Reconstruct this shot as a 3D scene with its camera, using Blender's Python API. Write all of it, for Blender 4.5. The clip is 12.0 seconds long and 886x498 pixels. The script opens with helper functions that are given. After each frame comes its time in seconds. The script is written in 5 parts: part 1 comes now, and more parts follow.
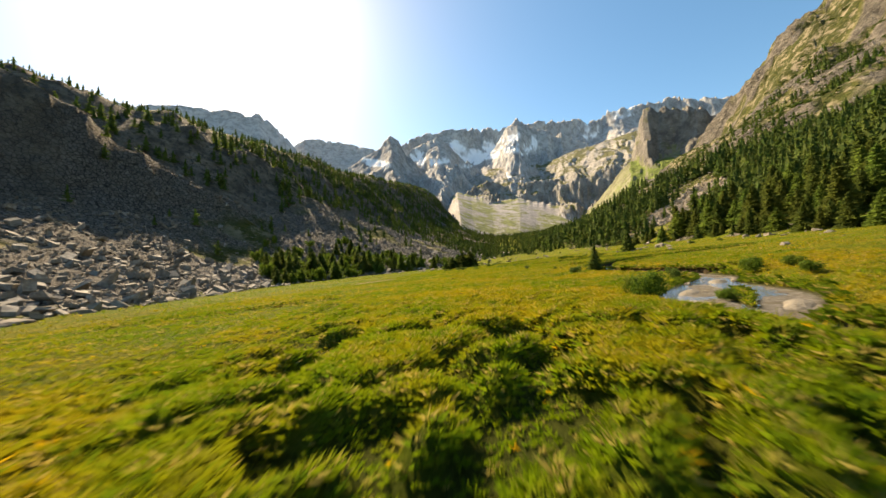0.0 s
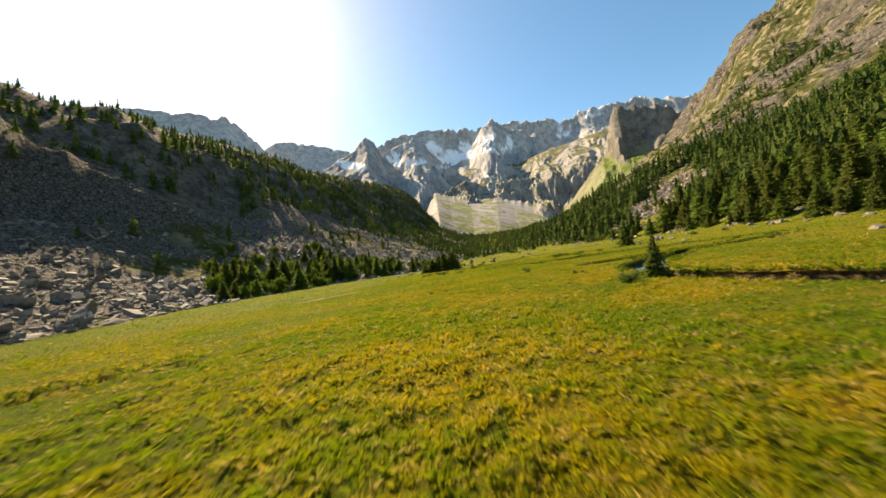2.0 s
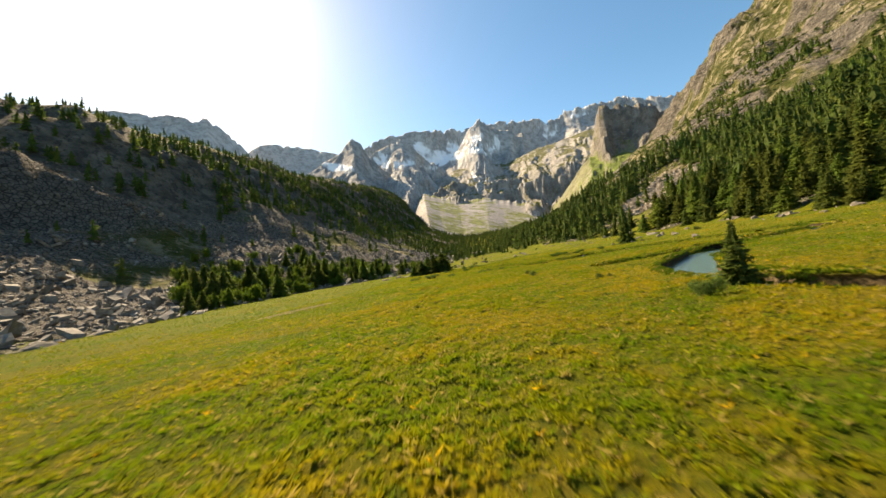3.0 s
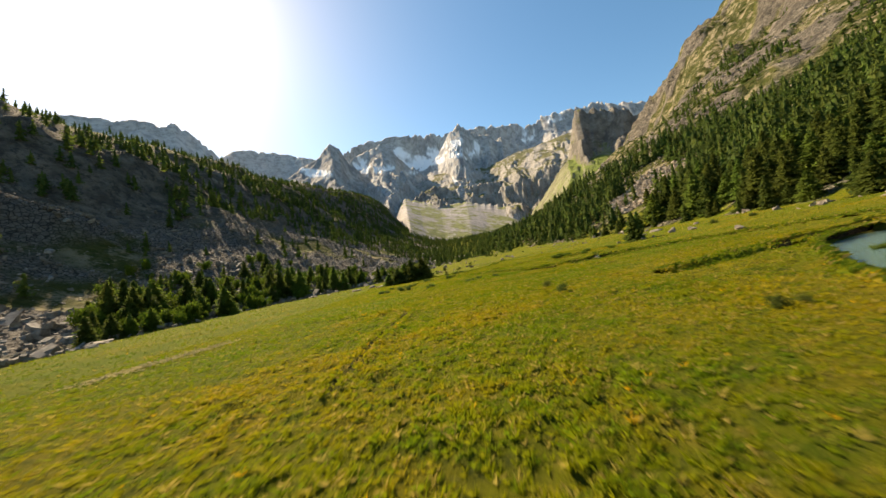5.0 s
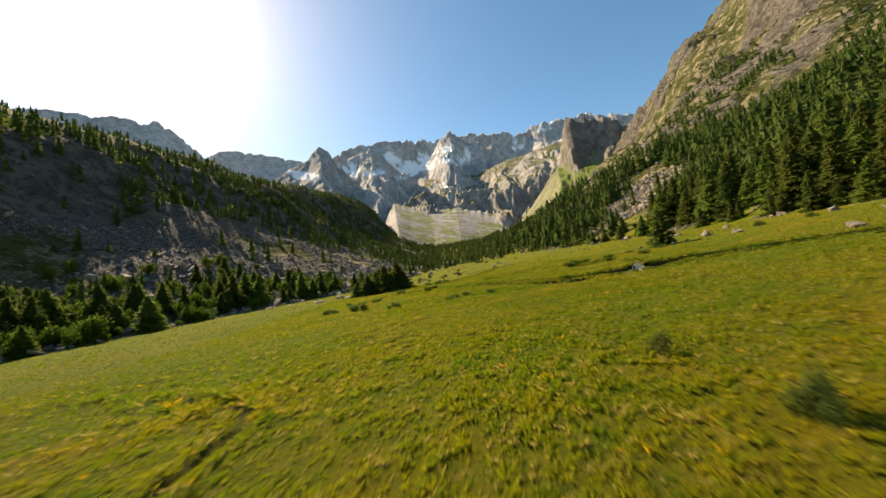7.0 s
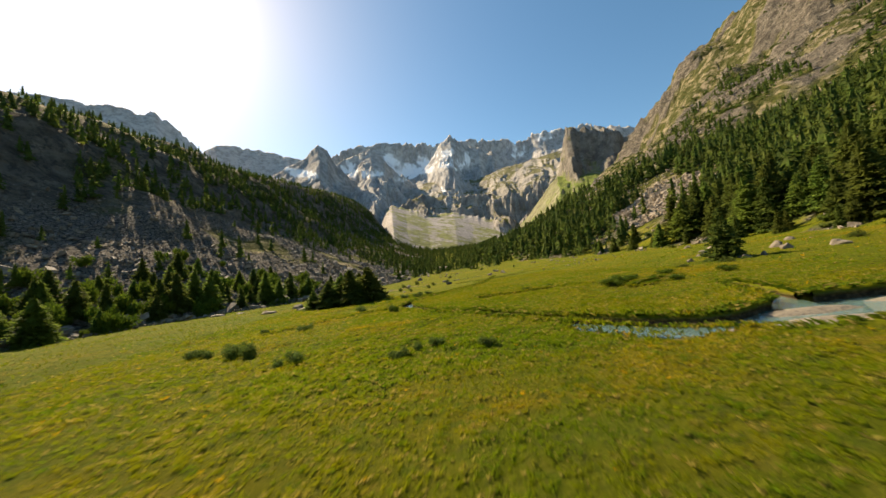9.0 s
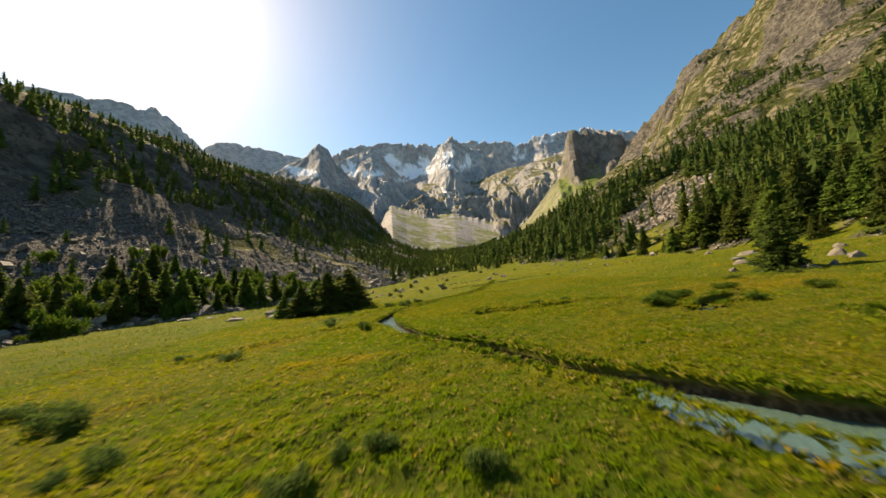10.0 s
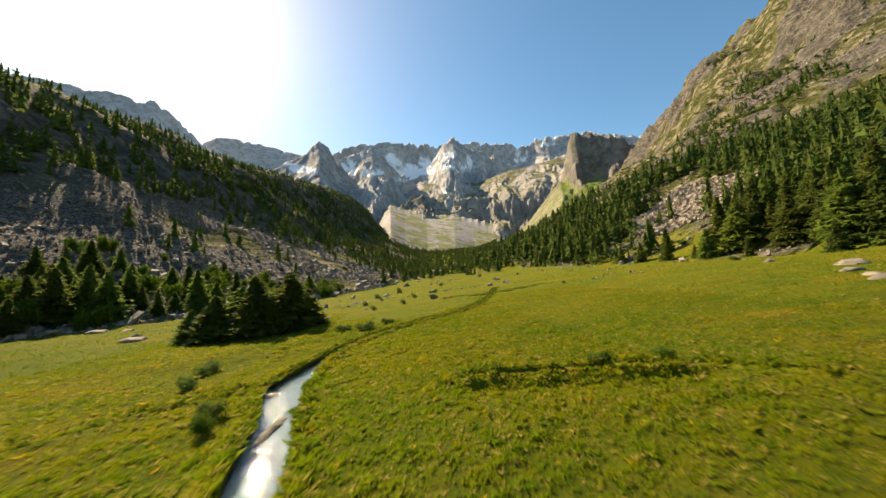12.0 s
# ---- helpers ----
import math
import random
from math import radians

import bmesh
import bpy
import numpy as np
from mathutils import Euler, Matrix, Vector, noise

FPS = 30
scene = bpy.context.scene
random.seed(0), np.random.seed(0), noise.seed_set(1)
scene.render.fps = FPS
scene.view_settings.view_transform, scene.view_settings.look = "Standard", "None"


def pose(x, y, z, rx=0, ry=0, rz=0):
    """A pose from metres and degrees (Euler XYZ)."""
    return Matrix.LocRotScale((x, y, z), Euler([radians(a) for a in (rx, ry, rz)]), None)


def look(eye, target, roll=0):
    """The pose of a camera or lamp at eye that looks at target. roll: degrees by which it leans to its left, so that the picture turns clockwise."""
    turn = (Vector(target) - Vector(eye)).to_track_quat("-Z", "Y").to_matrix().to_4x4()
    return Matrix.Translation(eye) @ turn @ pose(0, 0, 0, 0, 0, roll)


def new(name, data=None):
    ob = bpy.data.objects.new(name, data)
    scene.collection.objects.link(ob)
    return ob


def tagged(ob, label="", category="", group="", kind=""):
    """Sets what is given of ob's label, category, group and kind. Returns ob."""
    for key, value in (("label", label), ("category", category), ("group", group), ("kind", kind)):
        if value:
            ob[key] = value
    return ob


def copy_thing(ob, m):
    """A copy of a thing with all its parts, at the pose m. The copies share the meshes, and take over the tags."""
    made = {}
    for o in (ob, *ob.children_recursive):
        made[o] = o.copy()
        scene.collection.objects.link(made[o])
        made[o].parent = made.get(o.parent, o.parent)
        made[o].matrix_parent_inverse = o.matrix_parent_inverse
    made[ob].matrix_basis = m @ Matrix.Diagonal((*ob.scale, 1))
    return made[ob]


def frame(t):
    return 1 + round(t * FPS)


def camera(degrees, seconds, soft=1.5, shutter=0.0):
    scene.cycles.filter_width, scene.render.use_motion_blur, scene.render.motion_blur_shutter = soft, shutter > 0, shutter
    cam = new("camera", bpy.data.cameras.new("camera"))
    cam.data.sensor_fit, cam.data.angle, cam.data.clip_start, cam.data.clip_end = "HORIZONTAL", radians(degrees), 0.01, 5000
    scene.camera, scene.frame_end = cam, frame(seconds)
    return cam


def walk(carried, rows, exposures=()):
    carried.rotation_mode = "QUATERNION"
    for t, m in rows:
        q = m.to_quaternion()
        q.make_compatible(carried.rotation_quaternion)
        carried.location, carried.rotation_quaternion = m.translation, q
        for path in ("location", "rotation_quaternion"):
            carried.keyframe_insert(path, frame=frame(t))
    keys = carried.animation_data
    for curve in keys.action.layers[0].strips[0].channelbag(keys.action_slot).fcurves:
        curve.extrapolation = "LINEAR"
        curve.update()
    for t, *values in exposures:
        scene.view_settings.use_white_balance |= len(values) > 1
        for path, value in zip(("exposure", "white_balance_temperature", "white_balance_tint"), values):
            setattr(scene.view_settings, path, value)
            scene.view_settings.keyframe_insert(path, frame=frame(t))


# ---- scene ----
cam = camera(108.9, 12.0, 1.5, 0.4)
ROWS = [
    (0, 0.000, 0.000, 0.000, -0.00, 2.98, 2.98),
    (0.5, 0.240, 2.939, 0.110, -0.85, 3.05, 3.48),
    (1, 0.391, 5.797, 0.263, -1.74, 3.04, 4.03),
    (1.5, 0.510, 8.630, 0.433, -2.65, 2.99, 4.64),
    (2, 0.643, 11.479, 0.600, -3.59, 2.95, 5.28),
    (2.5, 0.827, 14.375, 0.749, -4.52, 2.92, 5.92),
    (3, 1.088, 17.341, 0.875, -5.45, 2.94, 6.53),
    (3.5, 1.445, 20.388, 0.974, -6.34, 3.00, 7.07),
    (4, 1.912, 23.521, 1.047, -7.19, 3.10, 7.52),
    (4.5, 2.492, 26.740, 1.100, -7.98, 3.25, 7.84),
    (5, 3.188, 30.038, 1.139, -8.70, 3.42, 8.02),
    (5.5, 3.992, 33.403, 1.174, -9.34, 3.62, 8.04),
    (6, 4.897, 36.822, 1.214, -9.90, 3.83, 7.92),
    (6.5, 5.891, 40.279, 1.269, -10.36, 4.05, 7.65),
    (7, 6.957, 43.758, 1.349, -10.74, 4.26, 7.25),
    (7.5, 8.081, 47.242, 1.461, -11.03, 4.46, 6.75),
    (8, 9.245, 50.716, 1.610, -11.25, 4.65, 6.18),
    (8.5, 10.431, 54.170, 1.799, -11.41, 4.81, 5.59),
    (9, 11.623, 57.594, 2.025, -11.51, 4.96, 4.99),
    (9.5, 12.805, 60.985, 2.283, -11.58, 5.08, 4.44),
    (10, 13.965, 64.346, 2.559, -11.62, 5.18, 3.95),
    (10.5, 15.093, 67.686, 2.835, -11.65, 5.25, 3.55),
    (11, 16.182, 71.025, 3.086, -11.69, 5.31, 3.23),
    (11.5, 17.233, 74.390, 3.277, -11.73, 5.36, 2.96),
    (12, 18.248, 77.818, 3.367, -11.78, 5.38, 2.70),
]
walk(cam, [(t, pose(x, y, z, 90 + pitch, 0, yaw) @ pose(0, 0, 0, 0, 0, -lean)) for t, x, y, z, yaw, pitch, lean in ROWS],
     [(0, 1.32, 8500, 12), (2.5, 1.32, 8500, 12), (5.5, 1.08, 8200, 12), (7, 1.02, 8200, 12), (10, 0.95, 8300, 11), (12, 1.14, 8300, 11)])

# ---- world and sun ----
SUN_AZ, SUN_EL = -33.8, 39.5
world = bpy.data.worlds.new("sky")
scene.world = world
world.use_nodes = True
wn = world.node_tree.nodes
sky = wn.new("ShaderNodeTexSky")
sky.sky_type = "NISHITA"
sky.sun_disc = False
sky.sun_elevation, sky.sun_rotation = radians(SUN_EL), radians(SUN_AZ)
sky.altitude, sky.air_density, sky.dust_density, sky.ozone_density = 1700, 1.0, 1.7, 1.0
wn["Background"].inputs["Strength"].default_value = 0.11
tone = wn.new("ShaderNodeHueSaturation")
tone.inputs["Hue"].default_value, tone.inputs["Saturation"].default_value = 0.492, 1.27
world.node_tree.links.new(sky.outputs[0], tone.inputs["Color"])
world.node_tree.links.new(tone.outputs[0], wn["Background"].inputs["Color"])
sun = new("sun", bpy.data.lights.new("sun", "SUN"))
sun.data.energy, sun.data.angle, sun.data.color = 5.0, radians(0.5), (1.0, 0.88, 0.70)
_az, _el = radians(SUN_AZ), radians(SUN_EL)
SUN_DIR = Vector((math.sin(_az) * math.cos(_el), math.cos(_az) * math.cos(_el), math.sin(_el)))
sun.matrix_world = look(SUN_DIR * 300, (0, 0, 0))


# ---- material helpers ----
class Mat:
    """A node material with small helpers for noise, mixing and bump."""

    def __init__(self, name, rough=0.9, spec=0.3):
        self.m = bpy.data.materials.new(name)
        self.m.use_nodes = True
        self.t = self.m.node_tree
        self.b = self.t.nodes["Principled BSDF"]
        self.b.inputs["Roughness"].default_value = rough
        self.b.inputs["Specular IOR Level"].default_value = spec
        self.pos = self.t.nodes.new("ShaderNodeNewGeometry")

    def link(self, a, b):
        self.t.links.new(a, b)

    def put(self, sock, v):
        if isinstance(v, (int, float, tuple)):
            sock.default_value = (*v, 1.0) if isinstance(v, tuple) and len(v) == 3 and sock.type == "RGBA" else v
        else:
            self.link(v, sock)

    def noise(self, scale, detail=4, rough=0.55, stretch=None, coords=None):
        n = self.t.nodes.new("ShaderNodeTexNoise")
        n.inputs["Scale"].default_value, n.inputs["Detail"].default_value, n.inputs["Roughness"].default_value = scale, detail, rough
        src = coords or self.pos.outputs["Position"]
        if stretch:
            m = self.t.nodes.new("ShaderNodeMapping")
            m.inputs["Scale"].default_value = stretch
            self.link(src, m.inputs["Vector"])
            src = m.outputs[0]
        self.link(src, n.inputs["Vector"])
        return n.outputs["Fac"]

    def cells(self, scale, feature="F1", out="Distance"):
        n = self.t.nodes.new("ShaderNodeTexVoronoi")
        n.feature = feature
        n.inputs["Scale"].default_value = scale
        self.link(self.pos.outputs["Position"], n.inputs["Vector"])
        return n.outputs[out]

    def step(self, v, lo, hi):
        n = self.t.nodes.new("ShaderNodeMapRange")
        n.interpolation_type = "SMOOTHSTEP"
        n.inputs["From Min"].default_value, n.inputs["From Max"].default_value = lo, hi
        self.link(v, n.inputs["Value"])
        return n.outputs["Result"]

    def mix(self, f, a, b):
        n = self.t.nodes.new("ShaderNodeMix")
        n.data_type = "RGBA"
        self.put(n.inputs[0], f)
        self.put(n.inputs[6], a)
        self.put(n.inputs[7], b)
        return n.outputs[2]

    def math(self, op, a, b=0.0):
        n = self.t.nodes.new("ShaderNodeMath")
        n.operation = op
        self.put(n.inputs[0], a)
        self.put(n.inputs[1], b)
        return n.outputs[0]

    def attr(self, name):
        n = self.t.nodes.new("ShaderNodeAttribute")
        n.attribute_name = name
        return n.outputs["Fac"]

    def island(self):
        return self.pos.outputs["Random Per Island"]

    def random(self):
        return self.t.nodes.new("ShaderNodeObjectInfo").outputs["Random"]

    def bump(self, h, dist=0.05, strength=0.6):
        n = self.t.nodes.new("ShaderNodeBump")
        n.inputs["Distance"].default_value, n.inputs["Strength"].default_value = dist, strength
        self.link(h, n.inputs["Height"])
        self.link(n.outputs[0], self.b.inputs["Normal"])

    def color(self, c):
        self.put(self.b.inputs["Base Color"], c)
        return self

    def translucent(self, c, f):
        tr = self.t.nodes.new("ShaderNodeBsdfTranslucent")
        self.put(tr.inputs["Color"], c)
        mx = self.t.nodes.new("ShaderNodeMixShader")
        mx.inputs[0].default_value = f
        self.link(self.b.outputs[0], mx.inputs[1])
        self.link(tr.outputs[0], mx.inputs[2])
        self.link(mx.outputs[0], self.t.nodes["Material Output"].inputs["Surface"])


# ---- numeric noise ----
def vnoise(x, y, seed=0):
    """Smooth value noise in 0..1 on numpy arrays."""
    xi, yi = np.floor(x).astype(np.int64), np.floor(y).astype(np.int64)
    fx, fy = x - xi, y - yi
    fx, fy = fx * fx * (3 - 2 * fx), fy * fy * (3 - 2 * fy)

    def h(a, b):
        n = (a * 374761393 + b * 668265263 + seed * 974634777) & 0xFFFFFFFF
        n = ((n ^ (n >> 13)) * 1274126177) & 0xFFFFFFFF
        return ((n ^ (n >> 16)) & 0xFFFFFF) / 0xFFFFFF

    a, b, c, d = h(xi, yi), h(xi + 1, yi), h(xi, yi + 1), h(xi + 1, yi + 1)
    return (a * (1 - fx) + b * fx) * (1 - fy) + (c * (1 - fx) + d * fx) * fy


def fbm(x, y, octaves=4, seed=0, gain=0.5):
    out, amp, tot = 0.0, 1.0, 0.0
    for k in range(octaves):
        out = out + amp * vnoise(x * 2**k + 17.3 * k, y * 2**k - 9.1 * k, seed + k)
        tot += amp
        amp *= gain
    return out / tot


def ridged(x, y, octaves=4, seed=0, gain=0.5):
    out, amp, tot = 0.0, 1.0, 0.0
    for k in range(octaves):
        out = out + amp * (1 - np.abs(2 * vnoise(x * 2**k + 5.7 * k, y * 2**k + 3.3 * k, seed + k) - 1))
        tot += amp
        amp *= gain
    return out / tot


def sstep(lo, hi, v):
    t = np.clip((v - lo) / (hi - lo), 0, 1)
    return t * t * (3 - 2 * t)


# ---- the lie of the land ----
def toe_left(y):
    return np.interp(y, [-60, 26, 60, 92, 123, 140, 170, 224, 296, 346, 600, 800, 1150], [-26, -38, -45, -47, -39, -32, -8, 24, 43, 56, 100, 130, 150])


def toe_right(y):
    return np.interp(y, [-60, 50, 76, 100, 130, 175, 243, 300, 400, 600, 800, 1150], [62, 74, 84, 92, 98, 102, 94, 94, 110, 180, 258, 430])


def rise_left(s):
    return np.interp(s, [0, 35, 75, 105, 128, 145, 160, 178, 197, 215, 235, 300, 420], [0, 9, 27, 45, 62, 82, 97, 110, 122, 127, 124, 100, 70])


def cliff_left(s):
    """The sheer wall that stands over the lower boulder field."""
    return np.interp(s, [0, 35, 60, 82, 90, 110, 130, 160, 195, 215, 235, 300, 420], [0, 9, 19.5, 32, 72, 84, 93, 106, 122, 127, 124, 100, 70])


def rise_right(s):
    return np.interp(s, [0, 50, 90, 165, 200, 240, 300, 420, 640, 760, 800, 900], [0, 20, 44, 82, 108, 126, 165, 300, 470, 560, 570, 520])


def tall_left(y):
    return np.interp(y, [-60, 150, 250, 312, 436, 622, 1000, 1150], [0.9, 0.93, 0.95, 0.98, 1.08, 1.3, 1.75, 1.9])


def tall_right(y):
    return np.interp(y, [-60, 480, 634, 800, 1000, 1150], [1.0, 1.0, 0.93, 0.74, 0.5, 0.4])


def valley(y):
    return np.interp(y, [170, 350, 500, 800, 1000, 1150], [0, 6, 20, 58, 88, 110])


def smooth_line(pts, rounds=3):
    """A rounded run of points (x, y, half width)."""
    p = np.array(pts, float)
    for _ in range(rounds):
        q = np.empty((2 * len(p) - 2, p.shape[1]))
        q[0::2], q[1::2] = 0.75 * p[:-1] + 0.25 * p[1:], 0.25 * p[:-1] + 0.75 * p[1:]
        p = np.vstack([p[:1], q, p[-1:]])
    return p


# Each channel: points (x, y, half width), depth of its bed, whether water runs in it.
CHANNELS = [
    ([(9.4, -14, 1.2), (8.4, -2, 1.0), (8.2, 5.5, 0.9), (8.3, 8.0, 1.0), (8.6, 10.4, 1.2), (9.6, 12.7, 1.3), (11.8, 14.8, 1.2), (14.2, 16.8, 1.1), (16.2, 18.6, 0.9), (16.6, 20.6, 0.75), (16.0, 23.4, 0.7), (15.4, 25.8, 0.65), (15.2, 28.2, 0.6)], 0.4, True),
    ([(18.2, 19.0, 0.1), (17.7, 20.8, 0.16), (17.0, 23.6, 0.16), (16.4, 26.0, 0.16), (16.1, 28.4, 0.12)], 0.55, False),
    ([(8.6, 8.2, 0.5), (10.0, 9.4, 0.8), (11.8, 10.9, 0.9), (13.0, 12.6, 0.9), (13.8, 14.8, 0.8), (14.4, 16.4, 0.6)], 0.4, True),
    ([(15.2, 27.6, 0.5), (15.2, 29.2, 0.7), (15.6, 31.2, 0.9), (16.8, 34.2, 1.45), (18.6, 36.7, 1.6), (21.6, 39.1, 1.55), (25.0, 41.6, 1.45),
      (27.6, 43.8, 1.3), (32, 45.2, 1.1), (38, 44.8, 1.0), (41, 45.4, 0.8)], 0.85, True),
    ([(37, 44.9, 0.6), (39, 44.9, 1.0), (44, 46, 1.0), (47.5, 51, 1.1), (43, 58, 1.3), (36, 63.4, 1.6), (30, 66.4, 2.2), (26, 66.2, 1.9), (23.6, 67.2, 0.9),
      (22.1, 68.8, 1.15), (21.4, 70.7, 0.9), (20.8, 72.3, 0.6), (19.8, 73.6, 0.5), (19.4, 75.0, 0.5), (19.0, 76.6, 0.6), (18.4, 78.3, 0.5), (17.4, 80.0, 0.42), (16.1, 82.9, 0.5), (15.5, 85.6, 0.75),
      (15.1, 88, 0.65), (14.8, 90.2, 0.65), (14.3, 92.6, 1.0), (14.4, 95, 0.7), (14.9, 97.5, 0.45), (15.8, 100.4, 0.4), (18.2, 104.0, 0.35), (21.9, 107.3, 0.3), (29.0, 112.4, 0.25), (36, 127, 0.2), (43, 143, 0.2)], 0.62, True),
    ([(28.0, 67.4, 0.5), (29.8, 69.4, 0.5), (31.6, 71.8, 0.45), (33.2, 74.0, 0.3)], 0.45, True),
    ([(30.6, 78.2, 0.4), (32.0, 79.0, 0.75), (33.6, 79.6, 0.7), (35.4, 79.9, 0.35)], 0.5, True),
    ([(3, 86.5, 0.1), (7.2, 90.6, 0.22), (8.7, 92, 0.22), (10.2, 93.4, 0.22), (12.0, 93.9, 0.3), (14, 93.4, 0.3)], 0.45, False),
    ([(21.0, 90.0, 0.1), (22.6, 90.0, 0.35), (24.3, 89.5, 0.45), (26.2, 88.7, 0.45), (27.8, 88.0, 0.4), (30.0, 87.2, 0.35), (31.4, 85.0, 0.2)], 0.44, False),
    ([(18.4, 46.6, 0.1), (19.8, 47.1, 0.32), (22.2, 47.3, 0.38), (24.4, 47.3, 0.42), (26.4, 47.4, 0.2)], 0.6, False),
    ([(27.0, 46.6, 0.5), (28.6, 47.4, 0.95), (31.5, 47.6, 0.9), (34.0, 47.2, 0.6), (39, 48.5, 0.2)], 0.9, False),
    ([(-19, 17.5, 0.15), (-15.2, 19.6, 0.3), (-13.2, 21.6, 0.25), (-10.6, 23.0, 0.2), (-8.5, 24.4, 0.1)], 0.28, False),
    ([(-6.5, 59.5, 0.08), (3.6, 53.5, 0.2), (3.2, 50.0, 0.2), (2.4, 47.5, 0.18), (1.6, 43.0, 0.15), (1.0, 39.0, 0.1)], 0.05, False),
    ([(27.2, 45.6, 0.04), (29.2, 46.3, 0.04), (31.8, 46.5, 0.04), (34.6, 46.3, 0.04)], 0.38, False),
    ([(18.8, 46.0, 0.04), (20.2, 46.3, 0.04), (22.4, 46.4, 0.04), (24.6, 46.4, 0.04), (26.4, 46.4, 0.04)], 0.34, False),
    ([(22.0, 88.8, 0.04), (24.2, 88.3, 0.04), (26.0, 87.5, 0.04), (28.4, 86.8, 0.04)], 0.34, False),
    ([(19.8, 70.2, 0.04), (20.5, 68.2, 0.04), (21.6, 66.8, 0.04)], 0.34, False),
    ([(29, 131, 0.1), (36, 129, 0.4), (44, 133, 0.3), (52, 138, 0.1)], 0.45, False),
]
LINES = [(smooth_line(p), d, w) for p, d, w in CHANNELS]


def line_gap(line, x, y):
    """Signed distance from the edge of a channel: negative inside."""
    best = np.full(x.shape, 99.0)
    for a, b in zip(line[:-1], line[1:]):
        d = b[:2] - a[:2]
        t = np.clip(((x - a[0]) * d[0] + (y - a[1]) * d[1]) / (d @ d + 1e-9), 0, 1)
        gap = np.hypot(x - a[0] - t * d[0], y - a[1] - t * d[1]) - (a[2] + t * (b[2] - a[2]))
        best = np.minimum(best, gap)
    return best


def plain(x, y):
    """The meadow's even lie."""
    xc = np.clip(x, -80, 125)
    return -1.909 + 0.046 * xc + 0.0032 * np.minimum(y, 200) + 0.000227 * xc * xc


def clumps(x, y):
    """How far up a grass clump each place lies, 0 in the gaps to 1 on the crowns."""
    wx, wy = x + 0.5 * vnoise(x * 0.9, y * 0.9, 42), y + 0.5 * vnoise(x * 0.9, y * 0.9, 43)
    rough = clump_zone(x, y)
    u, v = 0.62 * wx + 0.78 * wy, 0.78 * wx - 0.62 * wy
    return rough * sstep(0.30, 0.66, vnoise(u / 0.92, v / 0.56, 44)) + (1 - rough) * sstep(0.25, 0.75, vnoise(wx / 0.36, wy / 0.36, 46))


def clump_zone(x, y):
    """Where the rank tussocks grow."""
    return np.maximum(sstep(15, 9, y + 3 * (vnoise(x / 4, y / 4, 47) - 0.5)) * sstep(10, 5, np.abs(x - 2)), 0.35 * sstep(0.55, 0.70, fbm(x / 6, y / 6, 3, 48)))


def tussocks(x, y):
    amp = 0.06 + 0.40 * clump_zone(x, y)
    return amp * (clumps(x, y) - 0.5) + 0.05 * (vnoise(x / 0.2, y / 0.2, 45) - 0.5)


